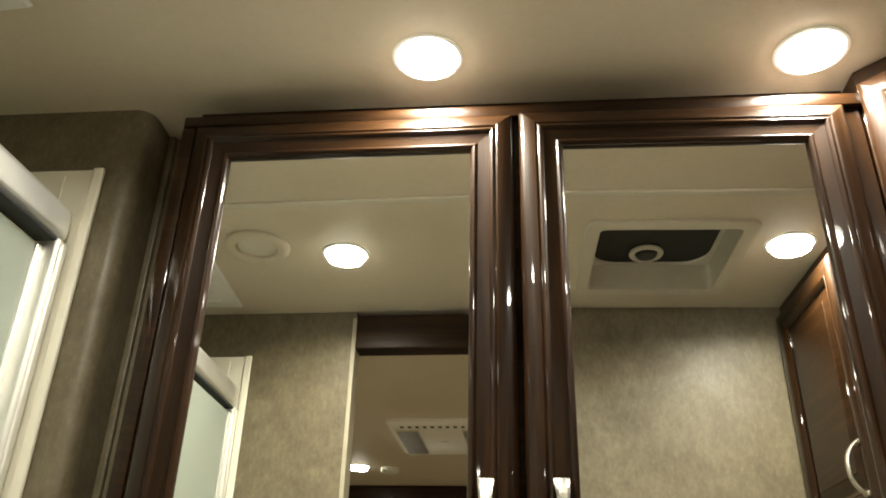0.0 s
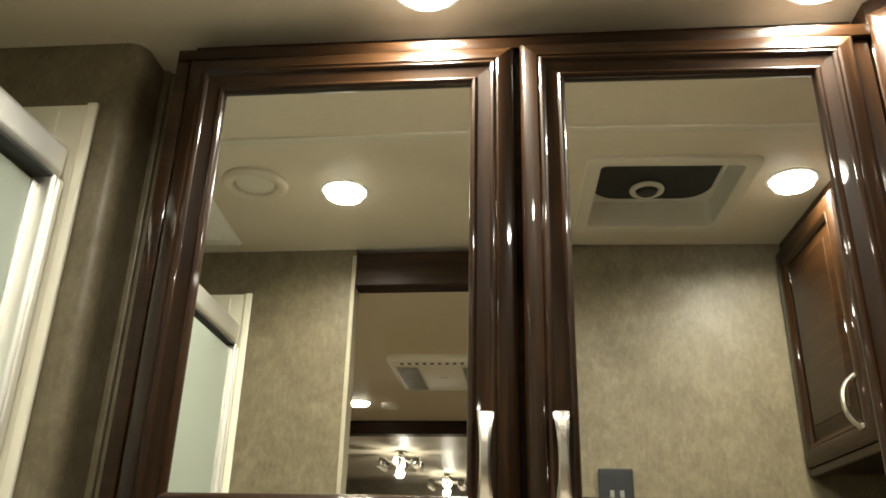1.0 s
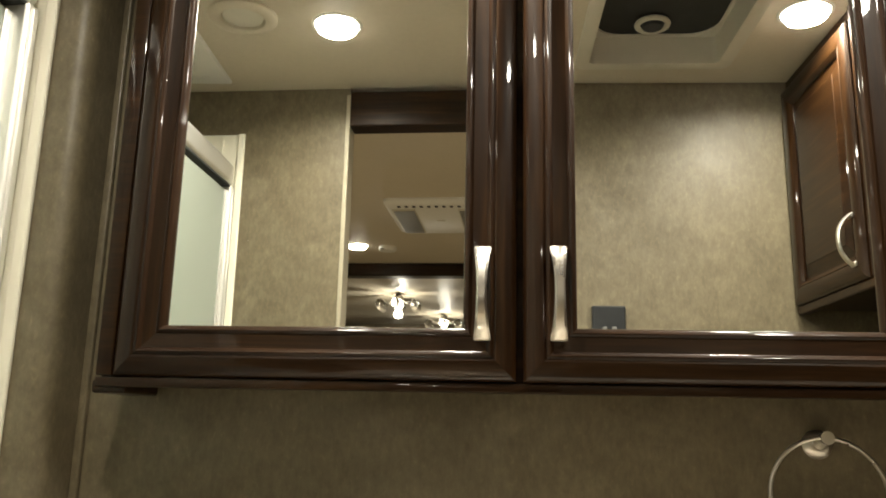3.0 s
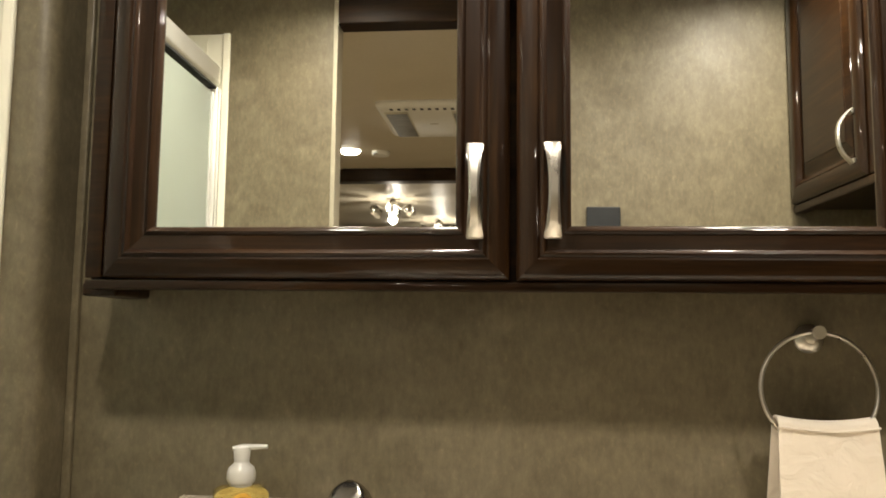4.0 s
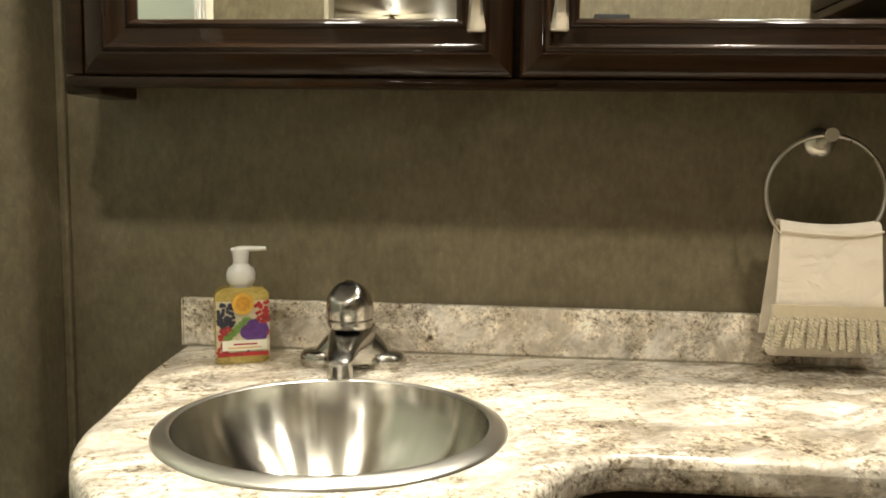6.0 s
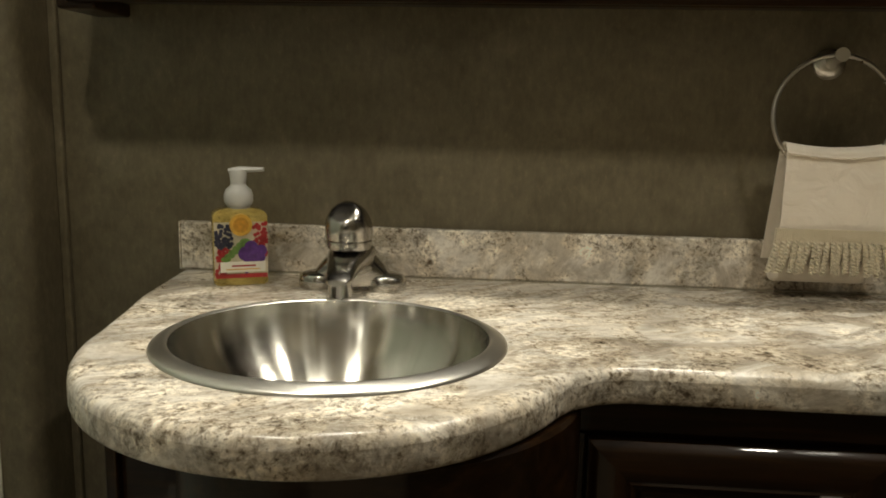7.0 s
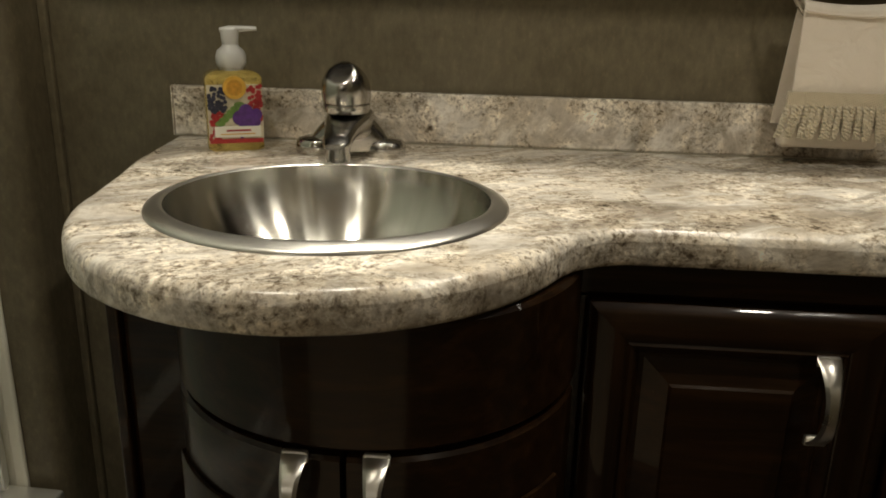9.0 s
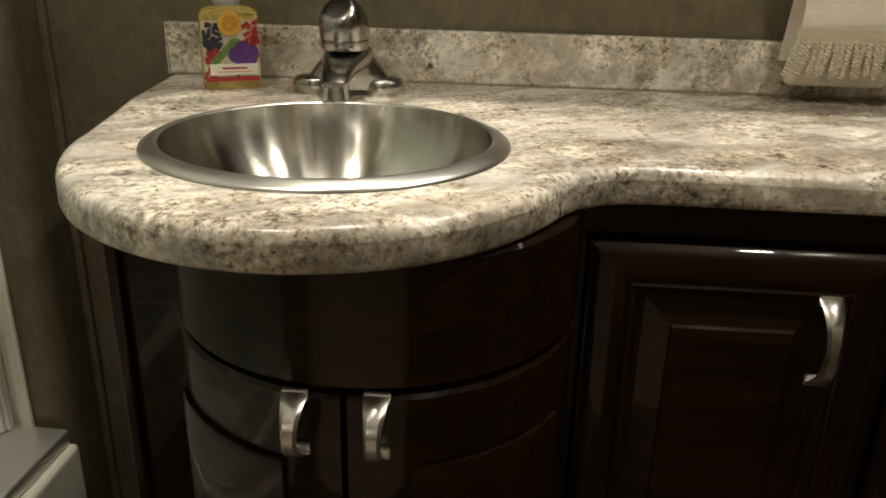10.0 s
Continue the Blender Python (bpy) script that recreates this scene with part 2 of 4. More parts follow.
def box(x0, x1, y0, y1, z0, z1, bevel=0.0, seg=2, bm=None):
    own = bm is None
    b = bmesh.new()
    bmesh.ops.create_cube(b, size=1)
    for v in b.verts:
        v.co = Vector(((x0 + x1) / 2 + v.co.x * (x1 - x0), (y0 + y1) / 2 + v.co.y * (y1 - y0), (z0 + z1) / 2 + v.co.z * (z1 - z0)))
    if bevel:
        bmesh.ops.bevel(b, geom=list(b.edges), offset=bevel, segments=seg, profile=0.5, affect="EDGES")
    if own:
        return b
    me = bpy.data.meshes.new("tmp")
    b.to_mesh(me)
    b.free()
    bm.from_mesh(me)
    bpy.data.meshes.remove(me)
    return bm


def loft(rings, close_ends=True, closed=True):
    """Skin a list of rings of points, all of the same length."""
    b = bmesh.new()
    vs = [[b.verts.new(p) for p in r] for r in rings]
    n = len(vs[0])
    for a, c in zip(vs, vs[1:]):
        for i in range(n if closed else n - 1):
            j = (i + 1) % n
            b.faces.new((a[i], a[j], c[j], c[i]))
    if close_ends and closed:
        b.faces.new(vs[0][::-1])
        b.faces.new(vs[-1])
    return b


def lathe(profile, n=32, cx=0, cy=0, sx=1, sy=1, ends=True):
    return loft([[(cx + r * sx * math.cos(2 * math.pi * i / n), cy + r * sy * math.sin(2 * math.pi * i / n), z) for i in range(n)] for r, z in profile], ends)


def tube(points, radius, n=10, ends=True, flat=1.0):
    pts = [Vector(p) for p in points]
    rings = []
    up = Vector((0, 0, 1))
    for i, p in enumerate(pts):
        d = (pts[min(i + 1, len(pts) - 1)] - pts[max(i - 1, 0)]).normalized()
        if abs(d.dot(up)) > 0.95:
            up = Vector((0, 1, 0))
        s = d.cross(up).normalized()
        u = s.cross(d).normalized()
        r = radius[i] if isinstance(radius, (list, tuple)) else radius
        rings.append([p + s * (r * math.cos(2 * math.pi * k / n)) + u * (r * flat * math.sin(2 * math.pi * k / n)) for k in range(n)])
    return loft(rings, ends)


def mitre(length, profile):
    """One side of a mitred frame: x along it, y inwards, z out of its face; profile: (inset, height) from the outer to the inner edge."""
    b = bmesh.new()
    a = [b.verts.new((u, u, h)) for u, h in profile]
    c = [b.verts.new((length - u, u, h)) for u, h in profile]
    n = len(profile)
    for i in range(n):
        j = (i + 1) % n
        b.faces.new((a[i], a[j], c[j], c[i]))
    b.faces.new(a[::-1])
    b.faces.new(c)
    return b


def framed(parent, w, h, profile, material, low="rail", side="stile"):
    """Four mitred pieces round a panel that lies in x and z from (0, 0) to (w, h) and faces -y."""
    base = Matrix(((1, 0, 0, 0), (0, 0, -1, 0), (0, 1, 0, 0), (0, 0, 0, 1)))
    for name, ln, px, pz, turn in ((low, w, 0, 0, 0), (side, h, w, 0, 90), (low, w, w, h, 180), (side, h, 0, h, 270)):
        part(name, mitre(ln, profile), material, parent, smooth=True,
             m=Matrix.Translation((px, 0, pz)) @ base @ pose(0, 0, 0, 0, 0, turn))


def plate(outline, z0, z1, bevel=0.0):
    """A slab of the given outline (x, y), with rounded upper and lower edges."""
    b = bmesh.new()
    f = b.faces.new([b.verts.new((x, y, z0)) for x, y in outline])
    r = bmesh.ops.extrude_face_region(b, geom=[f])
    for v in r["geom"]:
        if isinstance(v, bmesh.types.BMVert):
            v.co.z = z1
    if bevel:
        edges = [e for e in b.edges if abs(e.verts[0].co.z - e.verts[1].co.z) < 1e-6]
        bmesh.ops.bevel(b, geom=edges, offset=bevel, segments=4, profile=0.5, affect="EDGES")
    return b


# ---- the room ----
def wall(name, boxes, label, material=PAPER):
    b = bmesh.new()
    for bx in boxes:
        box(*bx, bm=b)
    return tagged(part(name, b, material), label, "wall", kind="structure")


LEFT, RIGHT, FAR = -1.62, 1.14, -6.9
RETURN_X, RETURN_Y = -0.728, -0.105
OPEN0, OPEN1 = -0.520, 0.175      # doorway behind the camera

tagged(part("floor", box(LEFT - 0.6, RIGHT + 0.9, BACK - 0.06, 0.1, -0.08, 0.0), FLOOR), "brown vinyl floor", "floor", kind="structure")
tagged(part("floor_hall", box(LEFT - 0.6, RIGHT + 0.9, FAR - 0.1, BACK - 0.06, -0.08, 0.0), CARPET), "beige carpet floor of the room beyond", "floor", kind="structure")
b = bmesh.new()
V = (0.222, 0.578, -1.095, -0.735)   # well of the roof vent
for bx in ((LEFT - 0.6, V[0], FAR - 0.1, 0.1), (V[1], RIGHT + 0.9, FAR - 0.1, 0.1), (V[0], V[1], V[3], 0.1), (V[0], V[1], FAR - 0.1, V[2])):
    box(*bx, CEIL, CEIL + 0.14, bm=b)
tagged(part("ceiling", b, CEILING), "cream vinyl ceiling panels", "ceiling", kind="structure")
wall("wall_north", [(RETURN_X, RIGHT + 0.1, 0.0, 0.1, 0, CEIL)], "mottled olive brown wallpapered wall behind the vanity")
R0 = 0.034
arc = [(RETURN_X - R0 + R0 * math.cos(radians(k)), RETURN_Y + R0 + R0 * math.sin(radians(k))) for k in range(0, -91, -15)]
ret = part("wall_return", plate([(RETURN_X, 0.1)] + arc + [(LEFT, RETURN_Y), (LEFT, 0.1)], 0, CEIL), PAPER, smooth=True)
tagged(ret, "short wallpapered wall with a rounded corner between shower and vanity", "wall", kind="structure")
wall("wall_east", [(RIGHT, RIGHT + 0.1, BACK - 0.1, 0.0, 0, CEIL)], "mottled olive brown wallpapered side wall")
wall("wall_south", [(LEFT, OPEN0, BACK - 0.06, BACK, 0, CEIL), (OPEN1, RIGHT, BACK - 0.06, BACK, 0, CEIL)],
     "mottled grey olive wallpapered wall with a doorway")
wall("wall_west", [(LEFT - 0.1, LEFT, BACK - 0.06, 0.1, 0, CEIL)], "cream outer wall of the shower", CREAM)
wall("wall_hall_west", [(-2.2, -2.1, FAR, BACK - 0.06, 0, CEIL)], "olive brown wall of the room beyond", PAPER)
wall("wall_hall_east", [(2.1, 2.2, FAR, BACK - 0.06, 0, CEIL)], "olive brown wall of the room beyond", PAPER)
wall("wall_far", [(-2.2, 2.2, FAR - 0.1, FAR, 0, CEIL)], "olive brown far wall of the living room", PAPER)
wall("wall_hall_south", [(-2.2, LEFT, BACK - 0.06, BACK - 0.02, 0, CEIL), (RIGHT, 2.2, BACK - 0.06, BACK - 0.02, 0, CEIL)], "olive brown wall of the room beyond", PAPER)

# doorway: wooden head board and pale edge trims
d = group_at("doorway_1", 0, BACK, 0)
part("head_board", box(OPEN0 + 0.004, OPEN1 - 0.004, -0.058, 0.012, 2.074, 2.184, 0.004), WOOD, d, "dark glossy wooden board")
part("edge_trim", box(OPEN0 - 0.010, OPEN0 + 0.003, -0.064, 0.004, 0, 2.178, 0.002), TRIM, d, "beige plastic corner trim")
part("edge_trim", box(OPEN1 - 0.003, OPEN1 + 0.010, -0.064, 0.004, 0, 2.178, 0.002), TRIM, d, "beige plastic corner trim")
tagged(d, "doorway with a dark wooden head board and pale trims", "doorway", kind="structure")
tagged(part("trim", box(LEFT, RIGHT, -0.582, -0.558, CEIL - 0.006, CEIL, 0.0025), BATTEN), "glossy cream ceiling joint strip", "trim", kind="structure")
tagged(part("corner_trim", box(RETURN_X, RETURN_X + 0.014, -0.012, 0.0, 0.0, CEIL, 0.003), PAPER), "narrow strip in the wall corner", "trim", kind="structure")

# ---- mirrored wall cabinet ----
DOOR_PROFILE = [(0, 0), (0, 0.01), (0.0033, 0.0155), (0.0088, 0.018), (0.0132, 0.0205), (0.0286, 0.0225), (0.0319, 0.0205), (0.0341, 0.0225),
                (0.0374, 0.0235), (0.0407, 0.022), (0.0429, 0.0185), (0.0457, 0.018), (0.0638, 0.0165), (0.066, 0.019), (0.0693, 0.0205),
                (0.0726, 0.0195), (0.0759, 0.015), (0.077, 0.0085), (0.077, 0)]
CAB_X, CAB_Z0, CAB_Z1, CAB_Y = 0.630, 1.250, 2.142, -0.138


def bow_handle(parent, x, y, z, length, material=NICKEL, label="satin nickel bow handle"):
    """An upright bow handle that stands on a face towards -y, flared at both ends."""
    n = 15
    rings = []
    for i in range(n):
        s = -1 + 2 * i / (n - 1)
        wide = 0.0072 + 0.0056 * abs(s) ** 2.0
        out = 0.030 * (1 - abs(s) ** 2.6) + 0.003
        thick = 0.0042
        rings.append([(x - wide, y - out, z + s * length / 2), (x - wide * 0.6, y - out - thick, z + s * length / 2),
                      (x + wide * 0.6, y - out - thick, z + s * length / 2), (x + wide, y - out, z + s * length / 2),
                      (x + wide * 0.6, y - out + thick * 0.7, z + s * length / 2), (x - wide * 0.6, y - out + thick * 0.7, z + s * length / 2)])
    h = part("handle", loft(rings), material, parent, label, smooth=True)
    for s in (-1, 1):
        part("foot", box(x - 0.0120, x + 0.0120, y - 0.0065, y, z + s * (length / 2 - 0.004) - 0.006, z + s * (length / 2 - 0.004) + 0.006, 0.002), material, h)
    return h


cab = group_at("mirror_cabinet", 0, 0, 0)
b = bmesh.new()
box(-CAB_X, CAB_X - 0.017, CAB_Y + 0.018, 0.0, CAB_Z0 + 0.012, CAB_Z1, 0.002, bm=b)
part("carcass", b, WOOD, cab, smooth=True)
fr = group_at("face_frame", -CAB_X, CAB_Y + 0.018, CAB_Z0)
fr.parent = cab
framed(fr, 2 * CAB_X - 0.017, CAB_Z1 - CAB_Z0, [(0, 0), (0, 0.012), (0.004, 0.018), (0.05, 0.018), (0.05, 0)], WOOD)
part("centre_stile", box(-0.03, 0.03, CAB_Y + 0.001, CAB_Y + 0.018, CAB_Z0 + 0.05, CAB_Z1 - 0.05), WOOD, cab)
part("top_filler", box(-CAB_X, CAB_X - 0.017, CAB_Y + 0.055, 0, CAB_Z1 + 0.001, CEIL - 0.001), WOOD, cab)
for name, bx in (("side_moulding", (-CAB_X, -0.6045, 1.2665, 2.1155)), ("top_moulding", (-CAB_X, CAB_X - 0.017, 2.1185, CAB_Z1)), ("bottom_moulding", (-CAB_X, CAB_X - 0.017, CAB_Z0, 1.2635))):
    part(name, box(bx[0], bx[1], CAB_Y - 0.013, CAB_Y - 0.0005, bx[2], bx[3], 0.002, 2), WOOD, cab, smooth=True)
part("corner_foot", box(-0.652, -0.596, CAB_Y + 0.020, -0.001, CAB_Z0 - 0.009, CAB_Z0 + 0.0115, 0.005, 3), WOOD, cab, "rounded lower corner block")
tagged(cab, "dark glossy cherry wall cabinet under the ceiling", "cabinet")


def mirror_door(x0, x1, hinge_left, ajar):
    w, z0, z1 = x1 - x0, 1.265, 2.117
    d = new("mirror_door")
    if hinge_left:
        d.matrix_basis = pose(x0, CAB_Y - 0.001, z0, 0, 0, -ajar)
        off = 0
    else:
        d.matrix_basis = pose(x1, CAB_Y - 0.001, z0, 0, 0, ajar)
        off = -w
    d.parent = cab
    h = z1 - z0
    framed(d, w, h, DOOR_PROFILE, WOOD)
    for o in list(d.children):
        o.matrix_basis = Matrix.Translation((off, 0, 0)) @ o.matrix_basis
    part("mirror_pane", box(off + 0.075, off + w - 0.075, -0.0085, -0.003, 0.075, h - 0.075), MIRROR, d, "clear silver mirror pane")
    hx = off + w - 0.0485 if hinge_left else off + 0.050
    bow_handle(d, hx, -0.020, 1.391 - z0, 0.134)
    d["label"] = "mirrored door, slightly ajar, in a moulded dark wooden frame"
    return d


mirror_door(-0.603, -0.003, True, 0.4)
mirror_door(0.007, 0.579, False, 0.9)

# ---- diagonal corner cabinet and the cabinet on the side wall ----
PANEL_PROFILE = [(0.0, 0.0), (0.0, 0.012), (0.004, 0.017), (0.010, 0.020), (0.040, 0.020), (0.043, 0.018), (0.046, 0.020), (0.052, 0.016), (0.058, 0.009), (0.058, 0.0)]


def panel_door(parent, w, h, handle_side=0, handle_z=0.12, length=0.15, inset=0.03):
    """A raised-panel door in x and z from the origin, facing -y."""
    framed(parent, w, h, PANEL_PROFILE, WOOD)
    q = 0.056
    rings = [[(q, -0.006, q), (w - q, -0.006, q), (w - q, -0.006, h - q), (q, -0.006, h - q)]]
    for ins, out in ((q + 0.008, 0.006), (q + 0.036, 0.014), (q + 0.039, 0.0165)):
        rings.append([(ins, -out, ins), (w - ins, -out, ins), (w - ins, -out, h - ins), (ins, -out, h - ins)])
    rings.insert(0, [(q, -0.001, q), (w - q, -0.001, q), (w - q, -0.001, h - q), (q, -0.001, h - q)])
    part("panel", loft(rings), WOOD, parent, "raised wooden panel")
    if handle_side:
        x = w - inset if handle_side > 0 else inset
        bow_handle(parent, x, -0.02, handle_z, length)


SX, SZ0 = 0.806, 1.532
side = group_at("side_cabinet")
part("carcass", box(SX, RIGHT - 0.002, BACK + 0.002, -0.50, SZ0, CEIL - 0.002, 0.002), WOOD, side)
part("bottom_rail", box(SX - 0.012, SX + 0.02, BACK + 0.003, -0.50, SZ0 - 0.012, SZ0 + 0.010, 0.004), WOOD, side)
part("stile", box(SX - 0.010, SX + 0.002, -0.798, -0.712, SZ0 + 0.012, CEIL - 0.004, 0.003), WOOD, side)
for y0, w_, sgn in ((-0.800, 0.430, 1), (-0.510, 0.200, -1)):
    dd = new("door")
    dd.matrix_basis = pose(SX - 0.001, y0, SZ0 + 0.012, 0, 0, -90)
    dd.parent = side
    panel_door(dd, w_, CEIL - SZ0 - 0.05, -1 if sgn > 0 else 1, 0.095, 0.122, 0.045)
tagged(side, "dark glossy raised-panel wall cabinet on the side wall", "cabinet")

corner = group_at("corner_cabinet")
b = plate([(0.616, -0.002), (0.616, -0.135), (0.794, -0.313), (0.794, -0.498), (RIGHT - 0.004, -0.498), (RIGHT - 0.004, -0.002)], CAB_Z0, CEIL - 0.002)
part("carcass", b, WOOD, corner)
dd = new("door")
dd.matrix_basis = pose(0.620, -0.141, CAB_Z0 + 0.02, 0, 0, -45)
dd.parent = corner
panel_door(dd, 0.238, CEIL - CAB_Z0 - 0.06, 1, 0.2)
tagged(corner, "dark glossy corner cabinet beside the mirror cabinet", "cabinet")

# ---- shower ----
sh = group_at("shower_surround")
part("end_panel", box(LEFT, -0.798, RETURN_Y - 0.006, RETURN_Y - 0.001, 0.09, 2.055, 0.002), CREAM, sh, "cream plastic end panel")
part("edge_bead", box(-0.812, -0.790, RETURN_Y - 0.012, RETURN_Y - 0.001, 0.09, 2.057, 0.004), CREAM, sh)
part("groove_strip", box(-0.872, -0.866, RETURN_Y - 0.009, RETURN_Y - 0.005, 0.09, 2.04, 0.001), CREAM, sh)
part("end_panel", box(LEFT, -0.844, BACK + 0.001, BACK + 0.006, 0.09, 2.055, 0.002), CREAM, sh, "cream plastic end panel")
part("edge_bead", box(-0.858, -0.836, BACK + 0.001, BACK + 0.012, 0.09, 2.057, 0.004), CREAM, sh)
part("groove_strip", box(-0.910, -0.904, BACK + 0.005, BACK + 0.009, 0.09, 2.04, 0.001), CREAM, sh)
part("side_panel", box(LEFT + 0.001, LEFT + 0.006, BACK + 0.008, RETURN_Y - 0.008, 0.09, 2.055), CREAM, sh)
part("curb", box(-0.835, -0.708, BACK + 0.013, RETURN_Y - 0.013, 0.101, 0.232, 0.010, 3), CREAM, sh, "cream plastic curb")
part("tray", box(LEFT + 0.007, -0.708, BACK + 0.013, RETURN_Y - 0.013, 0.0, 0.10, 0.012), CREAM, sh, "cream plastic shower tray")
tagged(sh, "cream plastic shower surround with a low tray", "shower")

door = group_at("shower_door")
door.matrix_basis = pose(-0.842, RETURN_Y - 0.014, 0, 0, 0, -1.9) @ pose(-SHOWER_X, -(RETURN_Y - 0.014), 0)
Y0, Y1 = BACK + 0.016, RETURN_Y - 0.014
part("header_rail", box(SHOWER_X - 0.03, SHOWER_X + 0.024, Y0, Y1, 1.885, 1.955, 0.016, 5), ALU, door, "brushed aluminium header rail")
part("header_lip", box(SHOWER_X - 0.02, SHOWER_X + 0.022, Y0 + 0.002, Y1 - 0.002, 1.877, 1.884, 0.002), DARK_HOLE, door)
part("sill_rail", box(SHOWER_X - 0.03, SHOWER_X + 0.122, Y0, Y1, 0.233, 0.262, 0.006, 3), ALU, door, "aluminium sill rail")
for ya, yb in ((Y1 - 0.034, Y1), (Y0, Y0 + 0.034)):
    part("wall_post", box(SHOWER_X - 0.026, SHOWER_X + 0.026, ya, yb, 0.263, 1.884, 0.005), ALU, door, "aluminium wall post")
    part("post_lip", box(SHOWER_X - 0.012, SHOWER_X + 0.030, (ya + yb) / 2 - 0.006, (ya + yb) / 2 + 0.006, 0.263, 1.876, 0.002), ALU, door)
for k, (ya, yb) in enumerate(((Y0 + 0.036, -0.66), (-0.72, Y1 - 0.036))):
    xs = SHOWER_X + (0.008 if k == 0 else -0.010)
    g = part("glass_pane", box(xs - 0.003, xs + 0.003, ya, yb, 0.294, 1.866), FROSTED, door, "frosted greenish glass pane")
    for yy in (ya, yb):
        part("pane_stile", box(xs - 0.008, xs + 0.008, yy - 0.012, yy + 0.012, 0.263, 1.866, 0.002), ALU, door)
    part("pane_rail", box(xs - 0.008, xs + 0.008, ya + 0.013, yb - 0.013, 0.263, 0.293, 0.002), ALU, door)
tagged(door, "sliding shower door of frosted glass in brushed aluminium", "shower door")

sky = group_at("shower_skylight")
sky.matrix_basis = pose(-0.812, -0.40, 0, 0, 0, -4.0) @ pose(0.865, 0.36, 0)
part("frame", loft([[(x, y, z) for x, y in ((-0.865 - i, -0.36 - i), (-0.865 - i, -1.13 + i), (-1.46 + i, -1.13 + i), (-1.46 + i, -0.36 - i))]
                    for i, z in ((0, CEIL - 0.001), (0.004, CEIL - 0.009), (0.05, CEIL - 0.012), (0.056, CEIL - 0.004))], False), WHITE, sky)
part("dome", box(-1.41, -0.915, -1.08, -0.41, CEIL - 0.006, CEIL - 0.001), WHITE, sky, "pale translucent dome")
tagged(sky, "white framed skylight in the ceiling over the shower", "skylight")

# ---- ceiling fittings ----
def puck(name, x, y, r, glow, label, power=BEAM):
    o = group_at(name, x, y, CEIL)
    part("rim", lathe([(r * 1.16, -0.0005), (r * 1.15, -0.003), (r * 1.06, -0.0045), (r * 1.01, -0.004), (r * 1.01, -0.001)], 40, ends=False), WHITE, o, smooth=True)
    lamp = bpy.data.lights.new("lamp", "AREA")
    lamp.shape, lamp.size, lamp.energy, lamp.color, lamp.spread = "DISK", r * 1.7, power, (1.0, 0.935, 0.775), radians(162)
    beam = new("beam", lamp)
    beam.parent = o
    beam.matrix_basis = pose(0, 0, -0.017)
    part("lens", lathe([(r, -0.0015), (r, -0.004), (r * 0.95, -0.0075), (r * 0.85, -0.0105), (r * 0.65, -0.013), (r * 0.35, -0.0145), (0.001, -0.015)], 40), glow, o, "glowing warm white lens", smooth=True)
    return tagged(o, label, "ceiling light", "ceiling lights")


for x, y, watts in ((-0.155, -0.225, BEAM), (0.524, -0.200, BEAM), (-0.470, -0.841, REAR_BEAM), (0.713, -0.828, REAR_BEAM)):
    puck("ceiling_light", x, y, 0.056, LAMP_GLOW, "round recessed warm white ceiling light, switched on", watts)

sp = group_at("ceiling_speaker", -0.696, -0.778, CEIL)
part("rim", lathe([(0.086, -0.0005), (0.086, -0.008), (0.080, -0.014), (0.066, -0.016), (0.056, -0.013), (0.052, -0.005), (0.052, -0.001)], 48, ends=False), CEILING, sp, smooth=True)
part("grille", lathe([(0.050, -0.0005), (0.050, -0.007), (0.001, -0.009)], 40), PALE, sp, "round beige grille", smooth=True)
tagged(sp, "round cream ceiling vent grille", "ceiling vent")


def rounded(x0, x1, y0, y1, r, z, n=6):
    pts = []
    for cx, cy, a in ((x1 - r, y1 - r, 0), (x0 + r, y1 - r, 90), (x0 + r, y0 + r, 180), (x1 - r, y0 + r, 270)):
        for i in range(n + 1):
            t = radians(a + 90 * i / n)
            pts.append((cx + r * math.cos(t), cy + r * math.sin(t), z))
    return pts


vent = group_at("roof_vent")
x0, x1, y0, y1 = V
part("garnish", loft([rounded(x0 - 0.035, x1 + 0.035, y0 - 0.035, y1 + 0.035, 0.03, CEIL - 0.0005),
                      rounded(x0 - 0.034, x1 + 0.034, y0 - 0.034, y1 + 0.034, 0.03, CEIL - 0.008),
                      rounded(x0 - 0.012, x1 + 0.012, y0 - 0.012, y1 + 0.012, 0.02, CEIL - 0.011),
                      rounded(x0 + 0.002, x1 - 0.002, y0 + 0.002, y1 - 0.002, 0.016, CEIL - 0.008),
                      rounded(x0 + 0.004, x1 - 0.004, y0 + 0.004, y1 - 0.004, 0.018, CEIL + 0.070)], False), PALE, vent, "cream plastic garnish frame", smooth=True)
part("shroud", loft([rounded(x0 + 0.004, x1 - 0.004, y0 + 0.004, y1 - 0.004, 0.018, CEIL + 0.0705), rounded(x0 + 0.012, x1 - 0.012, y0 + 0.012, y1 - 0.012, 0.075, CEIL + 0.0705),
                     rounded(x0 + 0.014, x1 - 0.014, y0 + 0.014, y1 - 0.014, 0.075, CEIL + 0.0755)], False), PALE, vent)
part("screen", box(x0 + 0.001, x1 - 0.001, y0 + 0.001, y1 - 0.001, CEIL + 0.076, CEIL + 0.09), DARK_HOLE, vent, "dark insect screen")
kx, ky, kz = 0.385, -1.01, CEIL + 0.066
